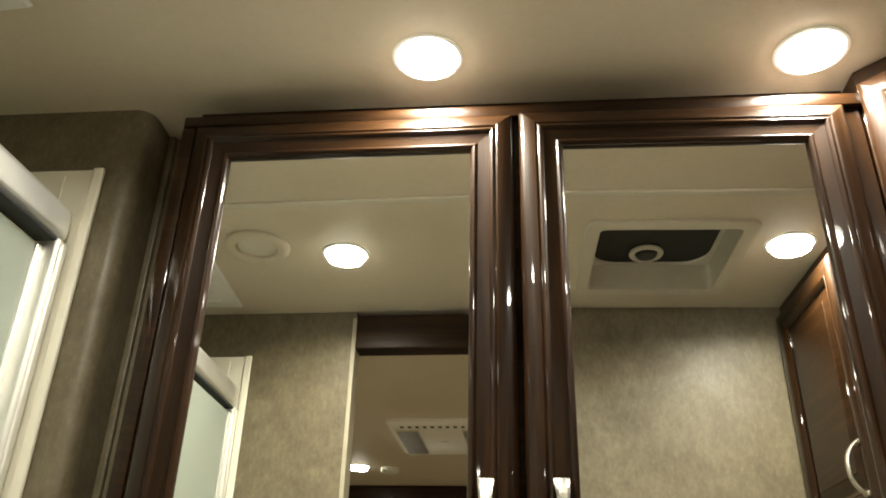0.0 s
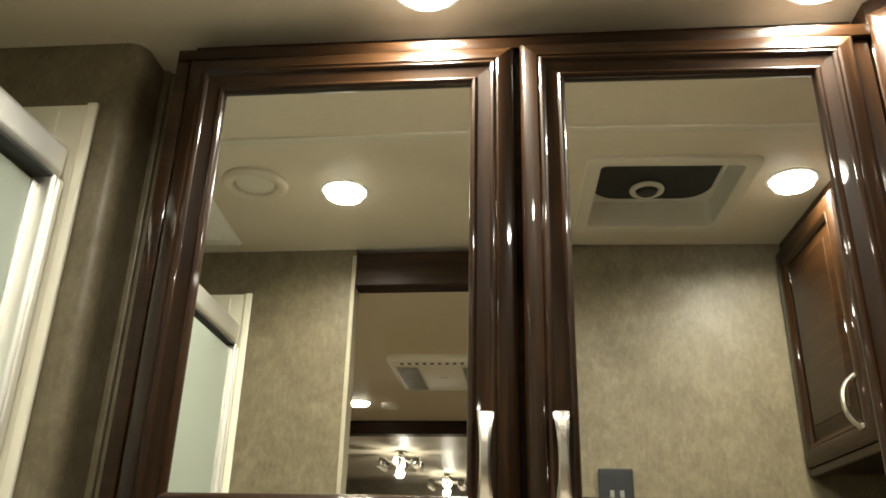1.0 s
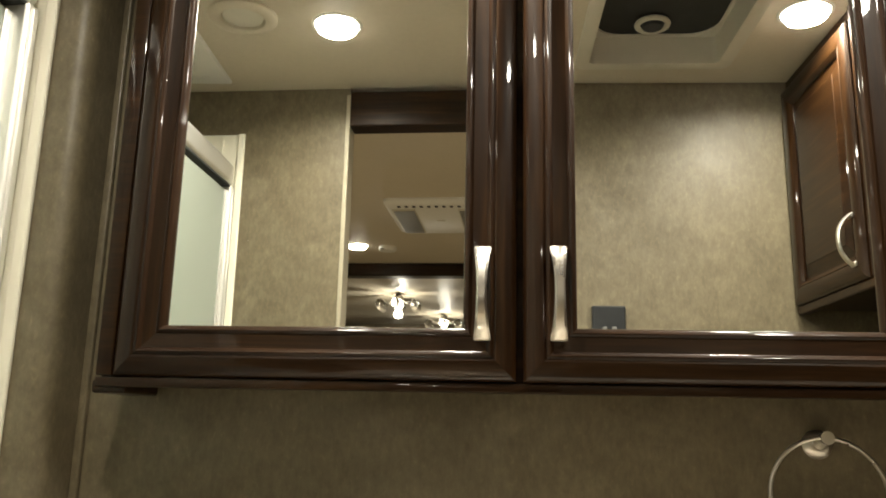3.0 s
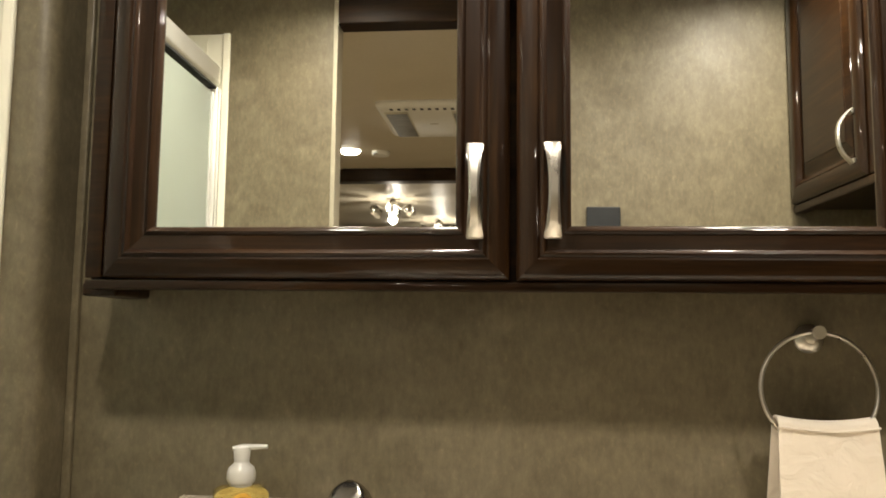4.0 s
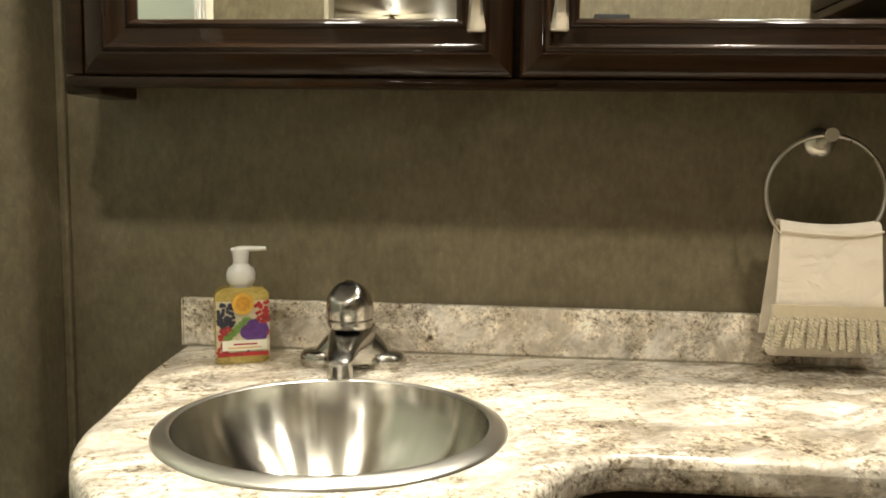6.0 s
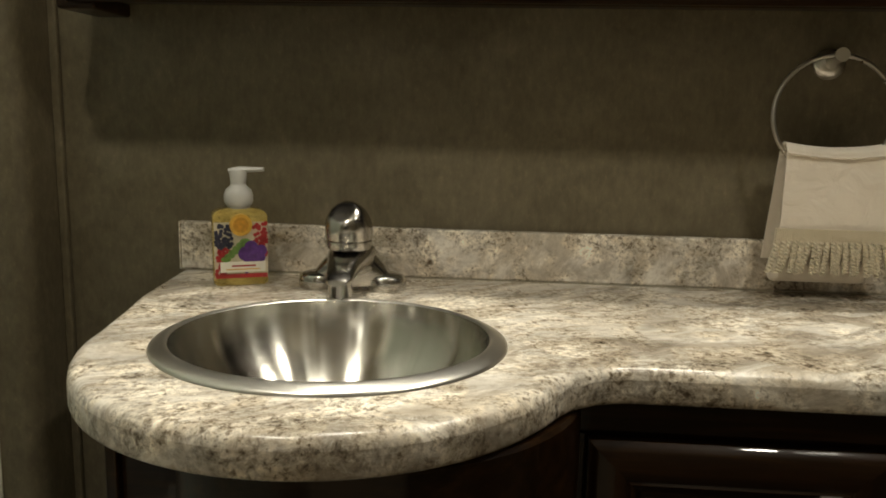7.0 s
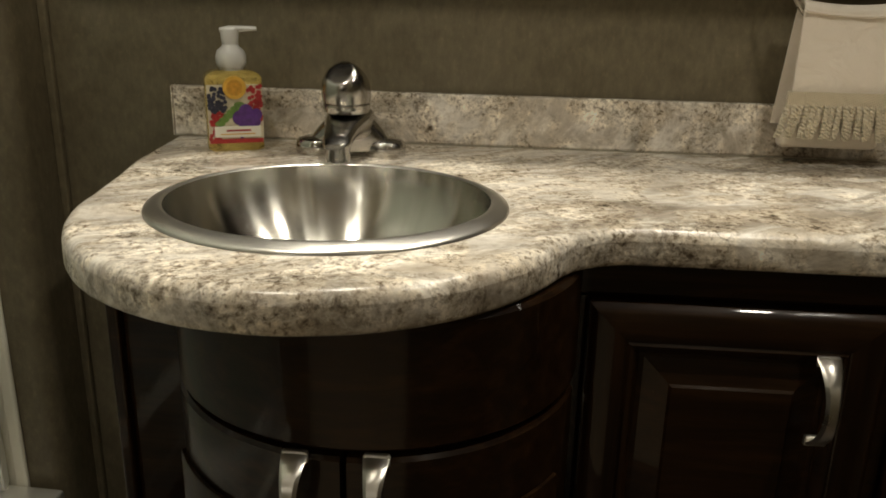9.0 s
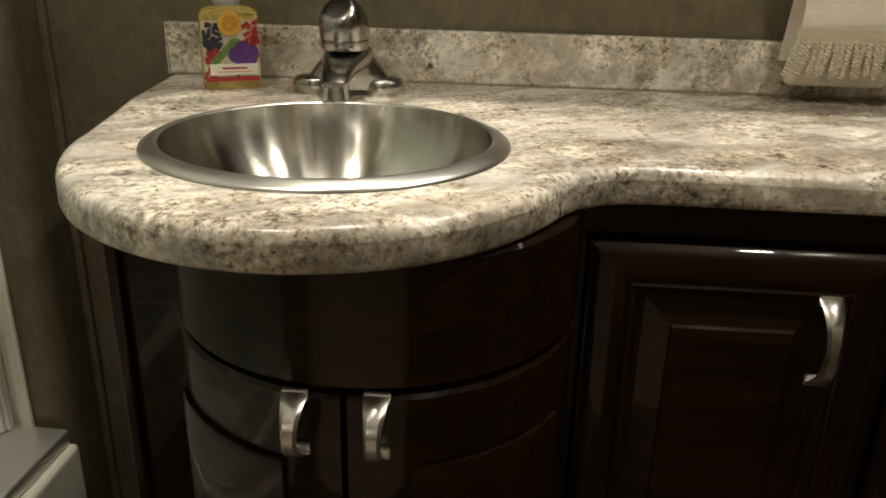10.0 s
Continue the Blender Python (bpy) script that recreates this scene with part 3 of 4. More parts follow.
part("ring", loft([[(kx + (0.040 + 0.008 * math.cos(a)) * math.cos(t), ky + (0.040 + 0.008 * math.cos(a)) * math.sin(t), kz + 0.007 * math.sin(a))
                    for a in [2 * math.pi * j / 8 for j in range(8)]] for t in [2 * math.pi * i / 28 for i in range(29)]], False), PALE, vent, smooth=True)
part("knob", lathe([(0.026, kz - 0.010), (0.030, kz - 0.004), (0.030, kz + 0.008)], 16, kx, ky), BLACK, vent)
tagged(vent, "square cream roof vent with a dark fan screen", "roof vent")

# ---- wall control beside the doorway ----
ctl = group_at("wall_control", 0.283, BACK + 0.001, 1.492)
part("plate", box(-0.046, 0.046, 0.0, 0.012, -0.046, 0.046, 0.004), BLACK, ctl)
for k in (-0.012, 0.014):
    part("rocker", box(k - 0.006, k + 0.006, 0.012, 0.015, -0.036, -0.012, 0.002), GREY, ctl, "grey rocker")
tagged(ctl, "small black wall control plate with two pale rockers", "switch")

# ---- vanity top ----
def counter_outline():
    end = RIGHT - 0.006
    pts = [(end, -0.002), (-0.526, -0.002), (-0.509, -0.20), (-0.493, -0.28)]
    cx, cy, a, bb = -0.198, -0.360, 0.279, 0.300
    for i in range(0, 41):
        t = radians(184 + i * 148 / 40)
        pts.append((cx + a * math.cos(t), cy + bb * math.sin(t)))
    x, y = pts[-1]
    q = ((x, y), (0.078, -0.440), (0.135, -0.436))
    for i in range(1, 11):
        s = i / 10
        pts.append(tuple((1 - s) ** 2 * q[0][k] + 2 * s * (1 - s) * q[1][k] + s * s * q[2][k] for k in (0, 1)))
    pts.append((end, -0.437))
    return pts


TOP = 0.85
SINK = (-0.197, -0.384, 0.199, 0.186)


def counter_slab():
    """The outline, set in along its normals ring by ring, gives the slab its rounded edge."""
    out = counter_outline()
    n = len(out)

    def inset(d):
        ring = []
        for k in range(n):
            p, q, r = (Vector(out[(k + s) % n]) for s in (-1, 0, 1))
            e0, e1 = (q - p).normalized(), (r - q).normalized()
            n0, n1 = Vector((-e0.y, e0.x)), Vector((-e1.y, e1.x))
            m = (n0 + n1).normalized()
            ring.append(q + m * (d / max(0.5, m.dot(n0))))
        return ring
    rings = []
    for d, z in ((0.014, 0), (0.009, -0.0010), (0.0048, -0.0036), (0.0018, -0.0078), (0.0004, -0.013), (0, -0.020), (0, -0.034), (0.0012, -0.0375), (0.0045, -0.0400), (0.010, -0.0400)):
        rings.append([(x, y, TOP + z) for x, y in inset(d)])
    return loft(rings)


slab = part("countertop", counter_slab(), GRANITE, smooth=True)
tagged(slab, "granite-patterned countertop with a bowed front round the sink", "countertop")
cut = part("cutter", lathe([(1, TOP - 0.2), (1, TOP + 0.1)], 72, SINK[0], SINK[1], SINK[2] - 0.014, SINK[3] - 0.014), GRANITE)
bo = slab.modifiers.new("hole", "BOOLEAN")
bo.object, bo.operation, bo.solver = cut, "DIFFERENCE", "EXACT"
dg = bpy.context.evaluated_depsgraph_get()
me = bpy.data.meshes.new_from_object(slab.evaluated_get(dg))
slab.modifiers.clear()
slab.data = me
bpy.data.objects.remove(cut)
for p in slab.data.polygons:
    p.use_smooth = True
slab.data.set_sharp_from_angle(angle=radians(38))

edge = bmesh.new()
edge.from_mesh(slab.data)
upper = bmesh.new()
upper.from_mesh(slab.data)
bmesh.ops.delete(edge, geom=[f for f in edge.faces if f.calc_center_median().z > TOP - 0.0125], context="FACES")
bmesh.ops.delete(upper, geom=[f for f in upper.faces if f.calc_center_median().z <= TOP - 0.0125], context="FACES")
upper.to_mesh(slab.data)
upper.free()
part("edge_band", edge, GRANITE, slab, "square lower front edge", smooth=True)

splash = tagged(part("backsplash", box(-0.522, RIGHT - 0.006, -0.0195, -0.0005, TOP + 0.001, 0.927, 0.003), GRANITE), "granite-patterned low backsplash on the countertop", "backsplash")
part("end_strip", box(-0.5245, -0.5225, -0.0205, -0.0005, TOP + 0.001, 0.9275, 0.0006), GRANITE, splash, "pale cut end")
part("caulk_line", box(-0.521, RIGHT - 0.01, -0.0212, -0.0197, TOP + 0.0004, TOP + 0.0018), TRIM, splash, "thin dark joint line")

# ---- sink ----
sink = group_at("sink", SINK[0], SINK[1], TOP)
a, c = SINK[2], SINK[3]
prof = [(1.0, 0.0005), (0.996, 0.0026), (0.985, 0.0040), (0.955, 0.0066), (0.920, 0.0088), (0.902, 0.0094), (0.890, 0.0090), (0.880, 0.0074)]
rings = [[((a - (1 - r) * 0.172) * math.cos(2 * math.pi * i / 72), (c - (1 - r) * 0.172) * math.sin(2 * math.pi * i / 72), z) for i in range(72)] for r, z in prof]
part("rim", loft(rings, False), POLISHED, sink, "polished steel rim", smooth=True)
bowl = []
for i in range(0, 15):
    s = i / 14
    rr = (1 - s ** 1.9) ** 0.52 if s < 1 else 0.0
    rr = max(rr, 0.12)
    bowl.append([((a - 0.0207) * rr * math.cos(2 * math.pi * k / 72), (c - 0.0207) * rr * math.sin(2 * math.pi * k / 72), 0.0073 - 0.148 * s) for k in range(72)])
part("bowl", loft(bowl, False), STEEL, sink, "brushed stainless steel bowl", smooth=True)
part("drain", lathe([(0.036, -0.1405), (0.034, -0.137), (0.026, -0.1385), (0.022, -0.145), (0.001, -0.145)], 28), CHROME, sink, smooth=True)
tagged(sink, "oval brushed stainless steel sink set in the countertop", "sink")

# ---- faucet ----
fau = group_at("faucet", -0.227, -0.104, TOP, 1)
rings = []
for k, z in ((1.0, 0.0005), (1.0, 0.005), (0.95, 0.008)):
    ring = []
    for i in range(56):
        t = 2 * math.pi * i / 56
        w = 0.021 + 0.006 * abs(math.cos(t)) ** 1.5
        y = w * (1 if math.sin(t) >= 0 else -1) * abs(math.sin(t)) ** 0.7
        ring.append((0.071 * math.cos(t) * k, y * k, z))
    rings.append(ring)
part("base_plate", loft(rings), CHROME, fau, "chrome base plate with two round ends", smooth=True)
for s in (-1, 1):
    part("end_cap", lathe([(0.0262, 0.0006), (0.0272, 0.005), (0.0272, 0.012), (0.0262, 0.0175), (0.0230, 0.0215), (0.0150, 0.0245), (0.001, 0.0256)], 32, s * 0.0475, -0.004, 1.16, 0.98), CHROME, fau, smooth=True)
# body: a hood that slopes from the end caps up to the lever and forward into the spout
rings = []
for i in range(25):
    x = -0.062 + 0.124 * i / 24
    q = abs(x) / 0.062
    top = 0.016 + 0.052 * (1 - q ** 1.8)
    deep = 0.014 + 0.024 * (1 - q)
    lean = -0.014 * (1 - q)
    ring = []
    for k in range(20):
        t = math.pi * k / 19
        ring.append((x, lean * math.sin(t) + deep * math.cos(t), 0.0086 + (top - 0.0086) * math.sin(t) ** 0.62))
    rings.append(ring)
part("body", loft(rings), CHROME, fau, "hooded chrome body", smooth=True)
rings = []
for y, hx, z0_, z1_ in ((0.004, 0.035, 0.012, 0.070), (-0.026, 0.033, 0.022, 0.068), (-0.050, 0.028, 0.030, 0.062), (-0.074, 0.0225, 0.031, 0.055), (-0.096, 0.0195, 0.028, 0.047),
                        (-0.112, 0.0180, 0.025, 0.040), (-0.120, 0.0130, 0.027, 0.035)):
    ring = []
    for k in range(28):
        t = 2 * math.pi * k / 28
        ring.append((hx * math.copysign(abs(math.cos(t)) ** 0.7, math.cos(t)), y, (z0_ + z1_) / 2 + (z1_ - z0_) / 2 * math.copysign(abs(math.sin(t)) ** 0.7, math.sin(t))))
    rings.append(ring)
part("spout", loft(rings), CHROME, fau, "short sloping chrome spout", smooth=True)
part("aerator", lathe([(0.0165, 0.032), (0.0165, 0.012), (0.0150, 0.011), (0.0150, 0.003), (0.011, 0.002)], 24, 0, -0.101), CHROME, fau, smooth=True)
HY = -0.032
part("collar", lathe([(0.030, 0.064), (0.0325, 0.069), (0.0325, 0.075), (0.030, 0.078)], 28, 0, HY), CHROME, fau, smooth=True)
rings = []
for i in range(15):
    s = i / 14
    rr = 0.0325 * (1 + 0.07 * math.sin(math.pi * s)) * max(0.03, (1 - s ** 2.6)) ** 0.5
    rings.append([(rr * math.cos(2 * math.pi * k / 32), HY - 0.010 * s + rr * 0.95 * math.sin(2 * math.pi * k / 32)
                   - 0.006 * max(0, -math.sin(2 * math.pi * k / 32)) * (1 - s), 0.078 + 0.054 * s) for k in range(32)])
facet_n, facet_p = Vector((-0.16, -0.66, 0.73)).normalized(), Vector((0, HY - 0.030, 0.112))
for ring in rings:
    for k, p in enumerate(ring):
        over = facet_n.dot(Vector(p) - facet_p)
        if over > 0:
            ring[k] = tuple(Vector(p) - facet_n * over)
part("handle", loft(rings), CHROME, fau, "rounded chrome lever cap", smooth=True)
tagged(fau, "low chrome single-lever faucet behind the sink", "faucet")

# ---- soap bottle ----
RED = plain("label_red", (0.36, 0.022, 0.022), 0.35, scale=200, vary=0.4)
PURPLE = plain("label_purple", (0.10, 0.03, 0.20), 0.35, scale=200, vary=0.4)
DARKB = plain("label_dark", (0.03, 0.03, 0.05), 0.35, scale=200, vary=0.4)
GREEN = plain("label_green", (0.14, 0.25, 0.05), 0.35, scale=200, vary=0.4)
GOLD = plain("label_gold", (0.66, 0.38, 0.06), 0.3, scale=200, vary=0.2)
AMBER = plain("label_amber", (0.55, 0.27, 0.03), 0.3, scale=200, vary=0.3)
PUMP = plain("translucent_pump_plastic", (0.66, 0.65, 0.61), 0.3, vary=0.05)
LABEL = plain("label_paper", (0.58, 0.52, 0.37), 0.35, vary=0.25, scale=90)
IVORY = plain("label_ivory", (0.80, 0.77, 0.66), 0.35, vary=0.04)
bot = group_at("soap_bottle", -0.399, -0.098, TOP, 24)
BW, BD, BH = 0.0390, 0.025, 0.108
rings = []
for ins, z in ((0.004, 0.0005), (0.0, 0.004), (0.0, BH - 0.006), (0.003, BH - 0.001), (0.010, BH + 0.003), (0.024, BH + 0.005)):
    rings.append(rounded(-BW + ins, BW - ins, -BD + ins * 0.6, BD - ins * 0.6, 0.006, z, 3))
part("body", loft(rings), SOAP, bot, "clear bottle of amber liquid soap", smooth=True)
lab = part("label", box(-BW + 0.001, BW - 0.001, -BD - 0.0010, -BD - 0.0002, 0.012, 0.094), LABEL, bot, "printed label with fruit and flowers")
F = -BD - 0.0012


def blob(name, x, z, rx, rz, material, depth=0.0004, n=12):
    rings = [[(x + rx * k * math.cos(2 * math.pi * i / n), F - d, z + rz * k * math.sin(2 * math.pi * i / n)) for i in range(n)] for k, d in ((1, 0.0), (0.96, depth))]
    part(name, loft(rings), material, lab)


part("border", box(-BW + 0.002, BW - 0.002, F - 0.0003, F, 0.012, 0.018), RED, lab)
rng = random.Random(4)
for name, x0_, w_, z0_, h_, n_, m_ in (("berry", -0.036, 0.023, 0.056, 0.034, 58, DARKB), ("berry", 0.018, 0.018, 0.044, 0.050, 60, RED), ("berry", -0.036, 0.018, 0.018, 0.038, 44, RED),
                                       ("berry", -0.034, 0.066, 0.019, 0.012, 10, PURPLE)):
    for i in range(n_):
        blob(name, x0_ + w_ * rng.random(), z0_ + h_ * rng.random(), 0.0029, 0.0029, m_, 0.0003 + 0.000018 * i, 8)
for x, z, rx, rz in ((0.006, 0.048, 0.011, 0.011), (0.022, 0.042, 0.013, 0.010), (0.014, 0.058, 0.010, 0.009), (0.028, 0.052, 0.009, 0.009), (0.012, 0.038, 0.009, 0.007)):
    blob("petal", x, z, rx, rz, PURPLE, 0.0014 + x / 40)
for i in range(6):
    blob("leaf", -0.022 + i * 0.0055, 0.040 + i * 0.0052, 0.0075, 0.0042, GREEN, 0.0013 + i * 0.00004)
blob("medallion", 0.0, 0.090, 0.0165, 0.0165, GOLD, 0.0026, 24)
blob("medallion_core", 0.0, 0.090, 0.0115, 0.0115, AMBER, 0.0029, 24)
part("banner", box(-0.030, 0.034, F - 0.0024, F, 0.021, 0.036), IVORY, lab, "ivory banner")
part("text_bar", box(-0.014, 0.020, F - 0.0027, F - 0.0024, 0.029, 0.0315), RED, lab)
part("text_bar", box(-0.022, 0.026, F - 0.0027, F - 0.0024, 0.0245, 0.0260), GOLD, lab)
part("neck", lathe([(0.0165, BH + 0.004), (0.0165, BH + 0.008), (0.0185, BH + 0.0085), (0.0210, BH + 0.014), (0.0212, BH + 0.023), (0.0185, BH + 0.031), (0.0125, BH + 0.036),
                    (0.0110, BH + 0.039)], 28), PUMP, bot, "white foaming pump collar", smooth=True)
part("stem", lathe([(0.0110, BH + 0.039), (0.0122, BH + 0.050), (0.0126, BH + 0.058), (0.0105, BH + 0.061)], 20), PUMP, bot, smooth=True)
part("nozzle", tube([(-0.014, 0, BH + 0.0585), (0.0, 0, BH + 0.060), (0.016, -0.004, BH + 0.0605), (0.036, -0.010, BH + 0.061)], [0.004, 0.0062, 0.0056, 0.0040], 12, True, 0.75), PUMP, bot, smooth=True)
tagged(bot, "foaming soap bottle with amber liquid, colourful label and white pump", "soap bottle")

# ---- towel ring and towel ----
RX, RZ, RR, RY = 0.449, 1.114, 0.083, -0.052
ringob = group_at("towel_ring")
part("wall_plate", loft([[(0.455 + r * math.cos(t), y, 1.187 + r * math.sin(t)) for t in [2 * math.pi * i / 28 for i in range(28)]]
                         for r, y in ((0.022, -0.0005), (0.022, -0.006), (0.018, -0.011), (0.010, -0.015))]), NICKEL, ringob, smooth=True)
part("post", tube([(0.455, -0.012, 1.188), (0.453, -0.032, 1.194), (0.451, -0.062, 1.197)], [0.009, 0.0085, 0.010], 16), NICKEL, ringob, smooth=True)
part("ring", loft([[(RX + (RR + 0.0035 * math.cos(a)) * math.sin(t), RY + 0.0035 * math.sin(a) - 0.004 * (1 - math.cos(t)), RZ + (RR + 0.0035 * math.cos(a)) * math.cos(t))
                    for a in [2 * math.pi * j / 8 for j in range(8)]] for t in [2 * math.pi * i / 64 for i in range(65)]], False), NICKEL, ringob, "thin nickel ring", smooth=True)
tagged(ringob, "satin nickel towel ring on the wallpapered wall", "towel ring")


def towel_sheet(y_front, y_back, z_top, z_front, z_back, half_top, half_low, seed):
    """A folded cloth hung over the ring: front flap, fold and back flap in one sheet with thickness."""
    b = bmesh.new()
    nx, rows = 26, []
    prof = [(y_front - 0.004, z_front)]
    for i in range(1, 12):
        s = i / 11
        prof.append((y_front - 0.004 + 0.003 * s, z_front + (z_top - 0.012 - z_front) * s))
    for i in range(1, 6):
        t = math.pi * i / 6
        prof.append(((y_front + y_back) / 2 - (y_back - y_front) / 2 * math.cos(t), z_top - 0.012 + 0.010 * math.sin(t)))
    for i in range(0, 12):
        s = i / 11
        prof.append((y_back + 0.004 * s, z_top - 0.012 - (z_top - 0.012 - z_back) * s))
    for k, (y, z) in enumerate(prof):
        row = []
        low = min(1, max(0, (z_top - z) / (z_top - z_back)))
        half = half_top + (half_low - half_top) * low
        for i in range(nx):
            u = -1 + 2 * i / (nx - 1)
            sag = 0.007 * (1 - u * u) * (1 - low)
            wave = 0.0020 * low * math.sin(u * 4.5 + seed) + 0.0007 * math.sin(u * 9 + k * 0.8 + seed) * math.sin(k * 0.55 + u * 2)
            row.append(b.verts.new((RX + 0.006 + (0.006 * low if k < 14 else -0.001 * low) + u * (half + (0.006 * low * (1 if u < 0 else 0.3) if k >= 14 else 0)), y + wave * (1 if k < 14 else 0.5), z - sag)))
        rows.append(row)
    for r0, r1 in zip(rows, rows[1:]):
        for i in range(nx - 1):
            b.faces.new((r0[i], r0[i + 1], r1[i + 1], r1[i]))
    bmesh.ops.recalc_face_normals(b, faces=b.faces)
    bmesh.ops.solidify(b, geom=list(b.faces), thickness=0.003)
    return b


tow = group_at("hand_towel")
part("cloth", towel_sheet(-0.068, -0.040, 1.078, 0.942, 0.904, 0.069, 0.076, 0.4), TOWEL, tow, "folded ivory cloth", smooth=True)
hem = [(RX + 0.008 + u * 0.070, -0.0722 - 0.0006 * math.sin(u * 6), 1.061 - 0.006 * (1 - u * u)) for u in [-1 + i / 10 for i in range(21)]]
part("hem", tube(hem, 0.0017, 8), TOWEL, tow, "stitched hem line", smooth=True)
ribs = [(RX - 0.072 + 0.17 * i / 136, -0.0790 - 0.0016 * (i % 2)) for i in range(137)]
part("braid", plate(ribs + [(RX + 0.098, -0.0745), (RX - 0.072, -0.0745)], 0.936, 0.954), FRINGE, tow, "ribbed woven braid band")


def rope(path, radius, turns, steps=44, sides=12):
    """Two strands twisted round each other along a bent line."""
    p0, p1, p2 = (Vector(p) for p in path)
    rings = []
    for j in range(steps + 1):
        s = j / steps
        p = p0.lerp(p1, s).lerp(p1.lerp(p2, s), s)
        ring = []
        for i in range(sides):
            t = 2 * math.pi * i / sides
            r = radius * (0.80 + 0.22 * math.cos(2 * (t - s * turns * 2 * math.pi)))
            ring.append((p.x + r * math.cos(t), p.y + r * math.sin(t), p.z))
        rings.append(ring)
    return loft(rings)


for i in range(20):
    x = RX - 0.069 + i * 0.00865
    lean = 0.010 * ((i / 9.5) - 1) + 0.004 * math.sin(i * 2.3)
    pts = [(x, -0.078, 0.936), (x + lean * 0.4, -0.080 - 0.002 * math.sin(i * 1.7), 0.912), (x + lean, -0.078, 0.890 + 0.004 * math.sin(i * 3.1))]
    part("cord", rope(pts, 0.0050, 4.6), FRINGE, tow, smooth=True)
part("back_hem", box(RX - 0.068, RX + 0.070, -0.056, -0.034, 0.872, 0.906, 0.008, 3), TOWEL, tow, smooth=True)
tagged(tow, "folded ivory hand towel with a corded fringe on the ring", "towel")

# ---- vanity base ----
van = group_at("vanity_cabinet")
FY = -0.398
part("carcass", box(0.075, 1.08, FY + 0.004, -0.004, 0.09, TOP - 0.041), WOOD, van, "dark glossy wooden carcass")
part("carcass_side", box(-0.505, 0.074, -0.300, -0.004, 0.09, 0.69), WOOD, van)
part("side_rail", box(-0.505, -0.370, -0.300, -0.004, 0.691, TOP - 0.041, 0.002), WOOD, van)
part("edge_moulding", box(-0.511, -0.493, -0.313, -0.295, 0.09, TOP - 0.042, 0.005, 3), WOOD, van, "rounded edge moulding")
part("base_moulding", box(-0.511, -0.37, -0.315, -0.301, 0.095, 0.150, 0.005, 3), WOOD, van, "base moulding")
part("toe_kick", box(-0.40, 1.08, -0.27, -0.01, 0.001, 0.089), BLACK, van, "recessed dark toe kick")
part("top_rail", box(0.076, 1.08, FY - 0.012, FY + 0.003, 0.768, TOP - 0.042, 0.003), WOOD, van)
part("bottom_rail", box(0.076, 1.08, FY - 0.012, FY + 0.003, 0.09, 0.13, 0.003), WOOD, van)
for x0_, w_ in ((0.092, 0.318), (0.432, 0.318)):
    part("stile", box(x0_ - 0.022, x0_ - 0.002, FY - 0.012, FY + 0.003, 0.131, 0.766, 0.002), WOOD, van)
    dd = new("door")
    dd.matrix_basis = pose(x0_, FY - 0.013, 0.14)
    dd.parent = van
    panel_door(dd, w_, 0.625, 1 if x0_ < 0.3 else -1, 0.527, 0.102, 0.066)


def bow_point(u, inset=0.0):
    t = radians(188 + u * 164)
    return (-0.138 + (0.222 - inset) * math.cos(t), -0.395 + (0.222 - inset) * math.sin(t))


def bowed(u0, u1, z0, z1, out=0.0, thick=0.018, n=24, ease=0.004):
    rings = []
    for i in range(n + 1):
        u = u0 + (u1 - u0) * i / n
        xo, yo = bow_point(u, -out)
        xi, yi = bow_point(u, thick)
        rings.append([(xo, yo, z0 + ease), (xo, yo, z1 - ease), (xo * 0.8 + xi * 0.2, yo * 0.8 + yi * 0.2, z1), (xi, yi, z1), (xi, yi, z0), (xo * 0.8 + xi * 0.2, yo * 0.8 + yi * 0.2, z0)])
    return loft(rings)


part("bow_apron", bowed(0.0, 1.0, 0.682, TOP - 0.042), WOOD, van, "bowed glossy wooden apron", smooth=True)
for u0, u1, s in ((0.03, 0.495, 1), (0.505, 0.97, -1)):
    dd = part("bow_door", bowed(u0, u1, 0.10, 0.676), WOOD, van, "bowed glossy wooden door", smooth=True)
    part("raised_panel", bowed(u0 + 0.09, u1 - 0.09, 0.16, 0.60, 0.006, -0.001), WOOD, dd, smooth=True)
for hx in (-0.181, -0.107):
    hh = new("handle_mount")
    hh.matrix_basis = pose(hx, -0.615 if hx < -0.15 else -0.613, 0.648)
    hh.parent = van
    bow_handle(hh, 0, 0, 0, 0.066)
part("base_band", bowed(0.0, 1.0, 0.02, 0.095, -0.01), BLACK, van, "dark base band", smooth=True)
tagged(van, "dark glossy vanity base with a bowed front", "cabinet")

# ---- beyond the doorway ----
ac = group_at("air_conditioner", -0.400, -2.715, CEIL)
rings = [rounded(-0.236 + i, 0.236 - i, -0.29 + i, 0.29 - i, 0.04, z, 4) for i, z in ((0.0, -0.0005), (0.0, -0.014), (0.006, -0.022), (0.022, -0.030))]
part("cover", loft(rings), WHITE, ac, "white plastic ceiling cover", smooth=True)
for gx0, gx1 in ((-0.206, -0.098), (0.098, 0.206)):
    g = part("grille", box(gx0, gx1, -0.24, 0.20, -0.034, -0.0305, 0.002), PALE, ac, "slotted grille")
    for i in range(14):
        yy = -0.230 + i * 0.030
        part("slat", box(gx0 + 0.006, gx1 - 0.006, yy, yy + 0.017, -0.0365, -0.0342), GREY, g)
for i in range(11):
    part("air_slot", box(-0.172 + i * 0.034, -0.158 + i * 0.034, 0.232, 0.256, -0.0325, -0.0302), DARK_HOLE, ac)
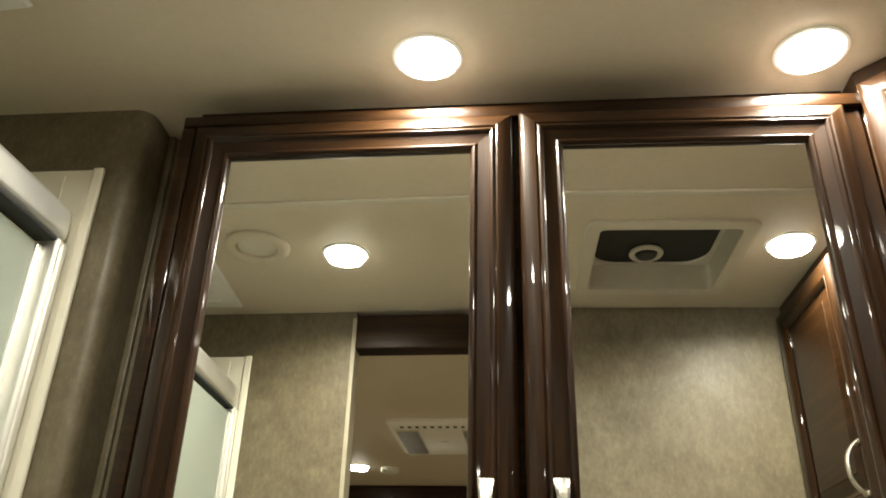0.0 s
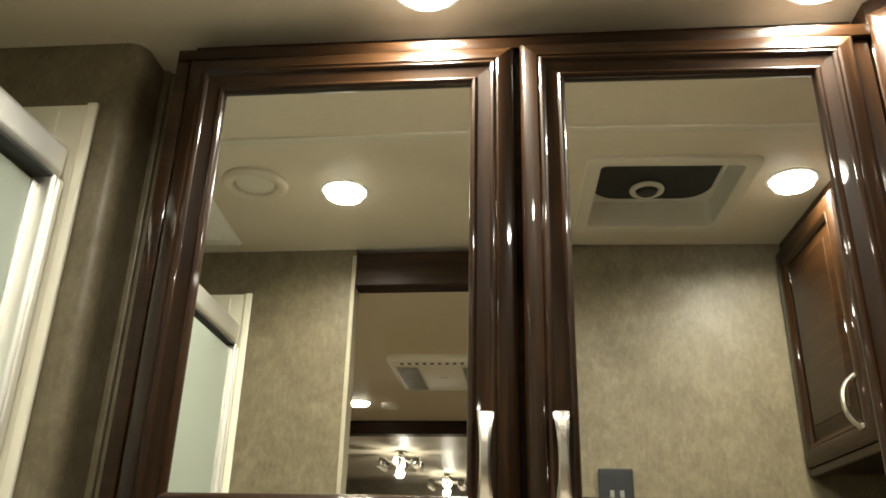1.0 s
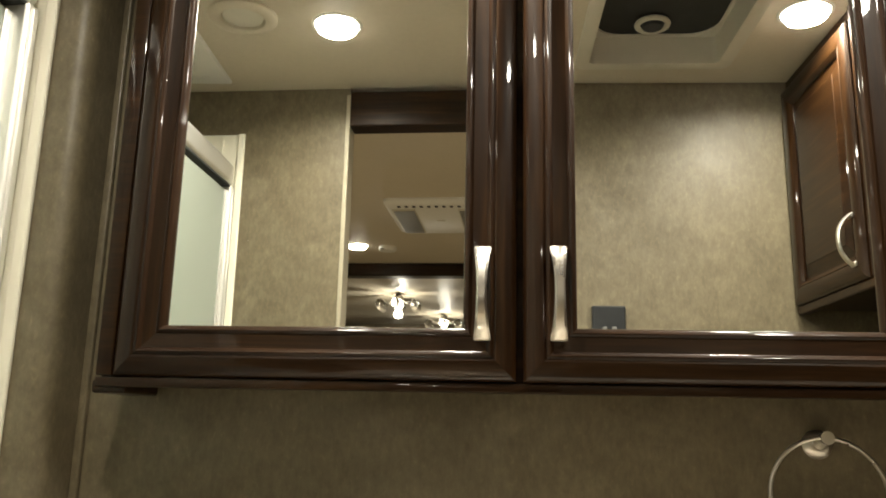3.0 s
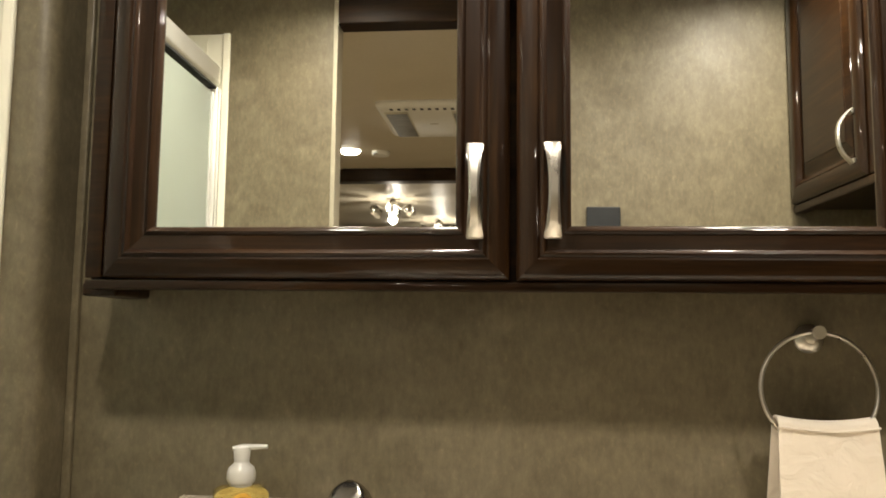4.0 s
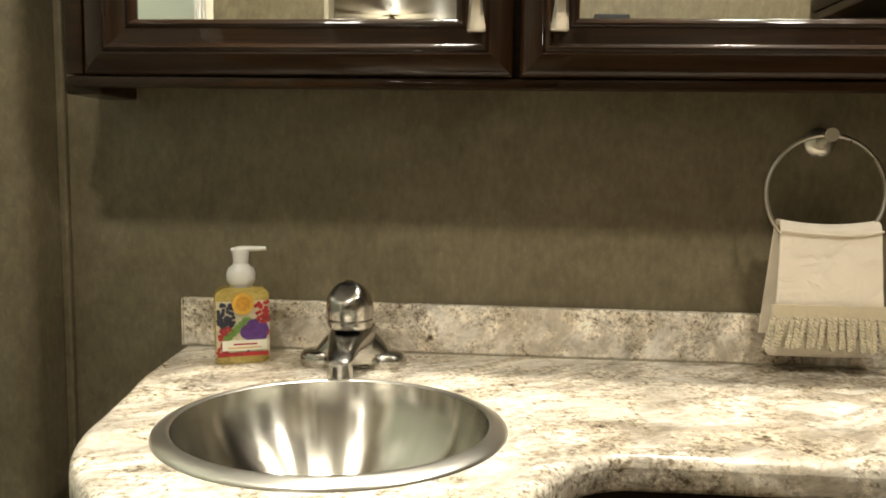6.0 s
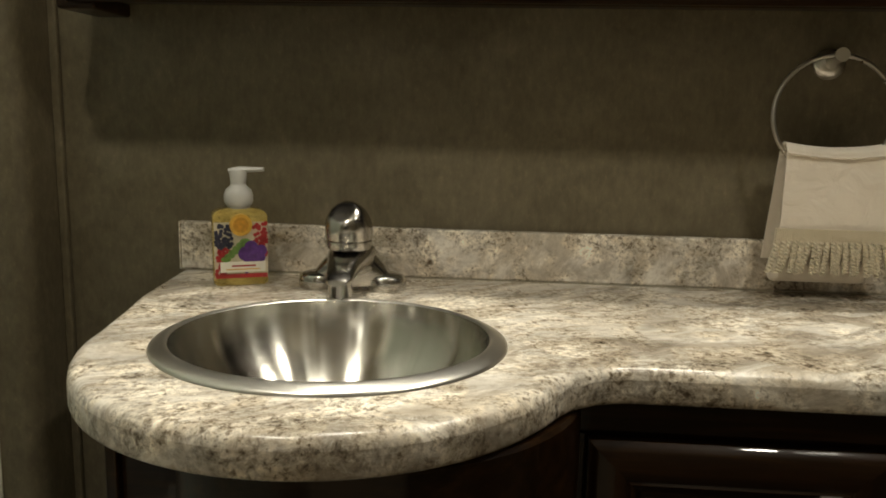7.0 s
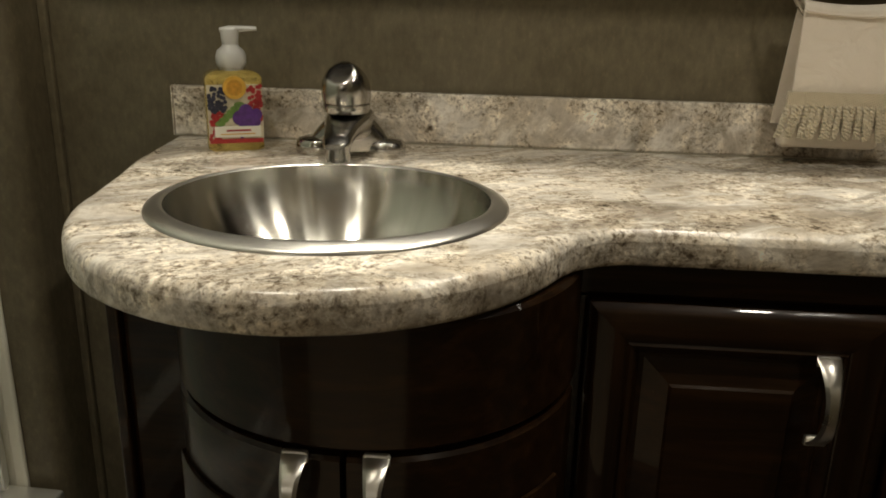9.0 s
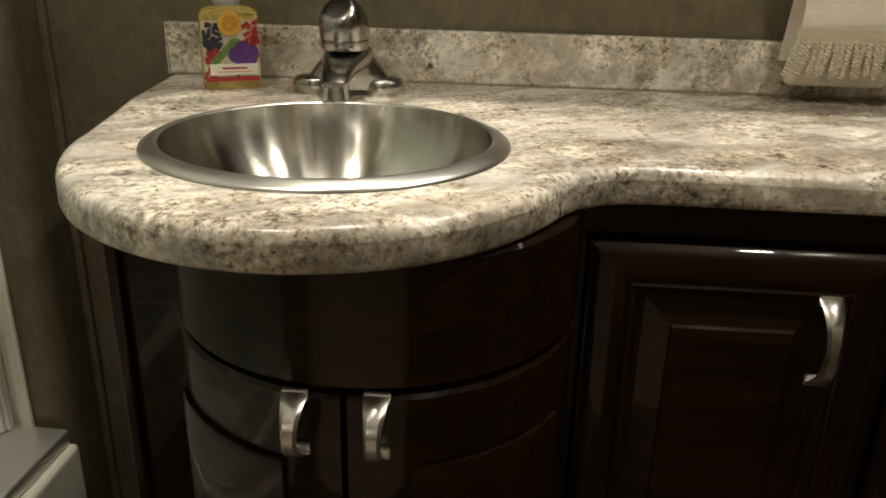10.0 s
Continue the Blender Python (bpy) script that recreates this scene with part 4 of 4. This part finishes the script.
part("badge", box(-0.020, 0.020, -0.02, 0.0, -0.0318, -0.0302, 0.0005), PALE, ac)
tagged(ac, "white air conditioner on the ceiling beyond the doorway", "air conditioner")
puck("ceiling_light", -0.945, -3.385, 0.056, FAR_GLOW, "round warm white ceiling light beyond the doorway, one seen and two added as fill", 9)
# two added fill lamps, out of view, that brighten the hall and its ceiling
for x in (1.25, -1.40):
    puck("ceiling_light", x, -1.75, 0.056, FAR_GLOW, "round warm white ceiling light beyond the doorway, one seen and two added as fill", HALL_FILL)
det = group_at("smoke_detector", -0.780, -3.43, CEIL)
part("body", lathe([(0.052, -0.0005), (0.052, -0.012), (0.046, -0.024), (0.030, -0.028), (0.001, -0.029)], 32), WHITE, det, smooth=True)
part("slot", box(-0.035, 0.0, 0.040, 0.046, -0.024, -0.016, 0.001), GREY, det)
tagged(det, "small white round fitting on the ceiling beyond the doorway", "smoke detector")
tagged(part("ceiling_beam", box(-2.1, 2.1, -3.99, -3.89, 2.118, CEIL - 0.001, 0.008), WOOD), "dark wooden beam across the ceiling", "beam", kind="structure")


def chandelier(x, y, z):
    o = group_at("chandelier", x, y, z)
    part("rod", tube([(0, 0, CEIL - z - 0.001), (0, 0, 0.02)], 0.008, 8), NICKEL, o)
    part("hub", lathe([(0.01, -0.03), (0.035, -0.015), (0.035, 0.01), (0.01, 0.03)], 20), NICKEL, o, smooth=True)
    part("bulb", lathe([(0.012, -0.031), (0.030, -0.045), (0.034, -0.062), (0.022, -0.082), (0.001, -0.088)], 20), FAR_GLOW, o, "glowing round bulb", smooth=True)
    lamp = bpy.data.lights.new("lamp", "POINT")
    lamp.energy, lamp.color, lamp.shadow_soft_size = 5.0, (1.0, 0.92, 0.76), 0.03
    glow = new("glow", lamp)
    glow.parent = o
    glow.matrix_basis = pose(0, 0, -0.125)
    for i in range(6):
        t = radians(30 + 60 * i)
        ex, ey = 0.15 * math.cos(t), 0.15 * math.sin(t)
        part("arm", tube([(0, 0, 0), (ex * 0.5, ey * 0.5, -0.045), (ex, ey, -0.02)], 0.006, 8), NICKEL, o, smooth=True)
        part("shade", lathe([(0.012, -0.10), (0.030, -0.085), (0.036, -0.05), (0.022, -0.02)], 16, ex, ey), CLEAR, o, "clear glass shade", smooth=True)
    return tagged(o, "six-armed lit chandelier with clear glass shades in the far room", "chandelier")


chandelier(-0.97, -5.05, 2.165)
chandelier(-0.74, -6.20, 2.165)
hut = group_at("display_hutch", -0.9, FAR + 0.22, 0)
part("body", box(-0.9, 1.5, -0.2, 0.2, 0.0, 1.98, 0.01), WOOD, hut)
for i in range(3):
    part("door_glass", box(-0.85 + i * 0.79, -0.11 + i * 0.79, 0.201, 0.21, 1.2, 1.94, 0.004), MIRROR, hut, "reflecting glass door")
tagged(hut, "tall dark wooden hutch with reflecting glass doors", "cabinet")
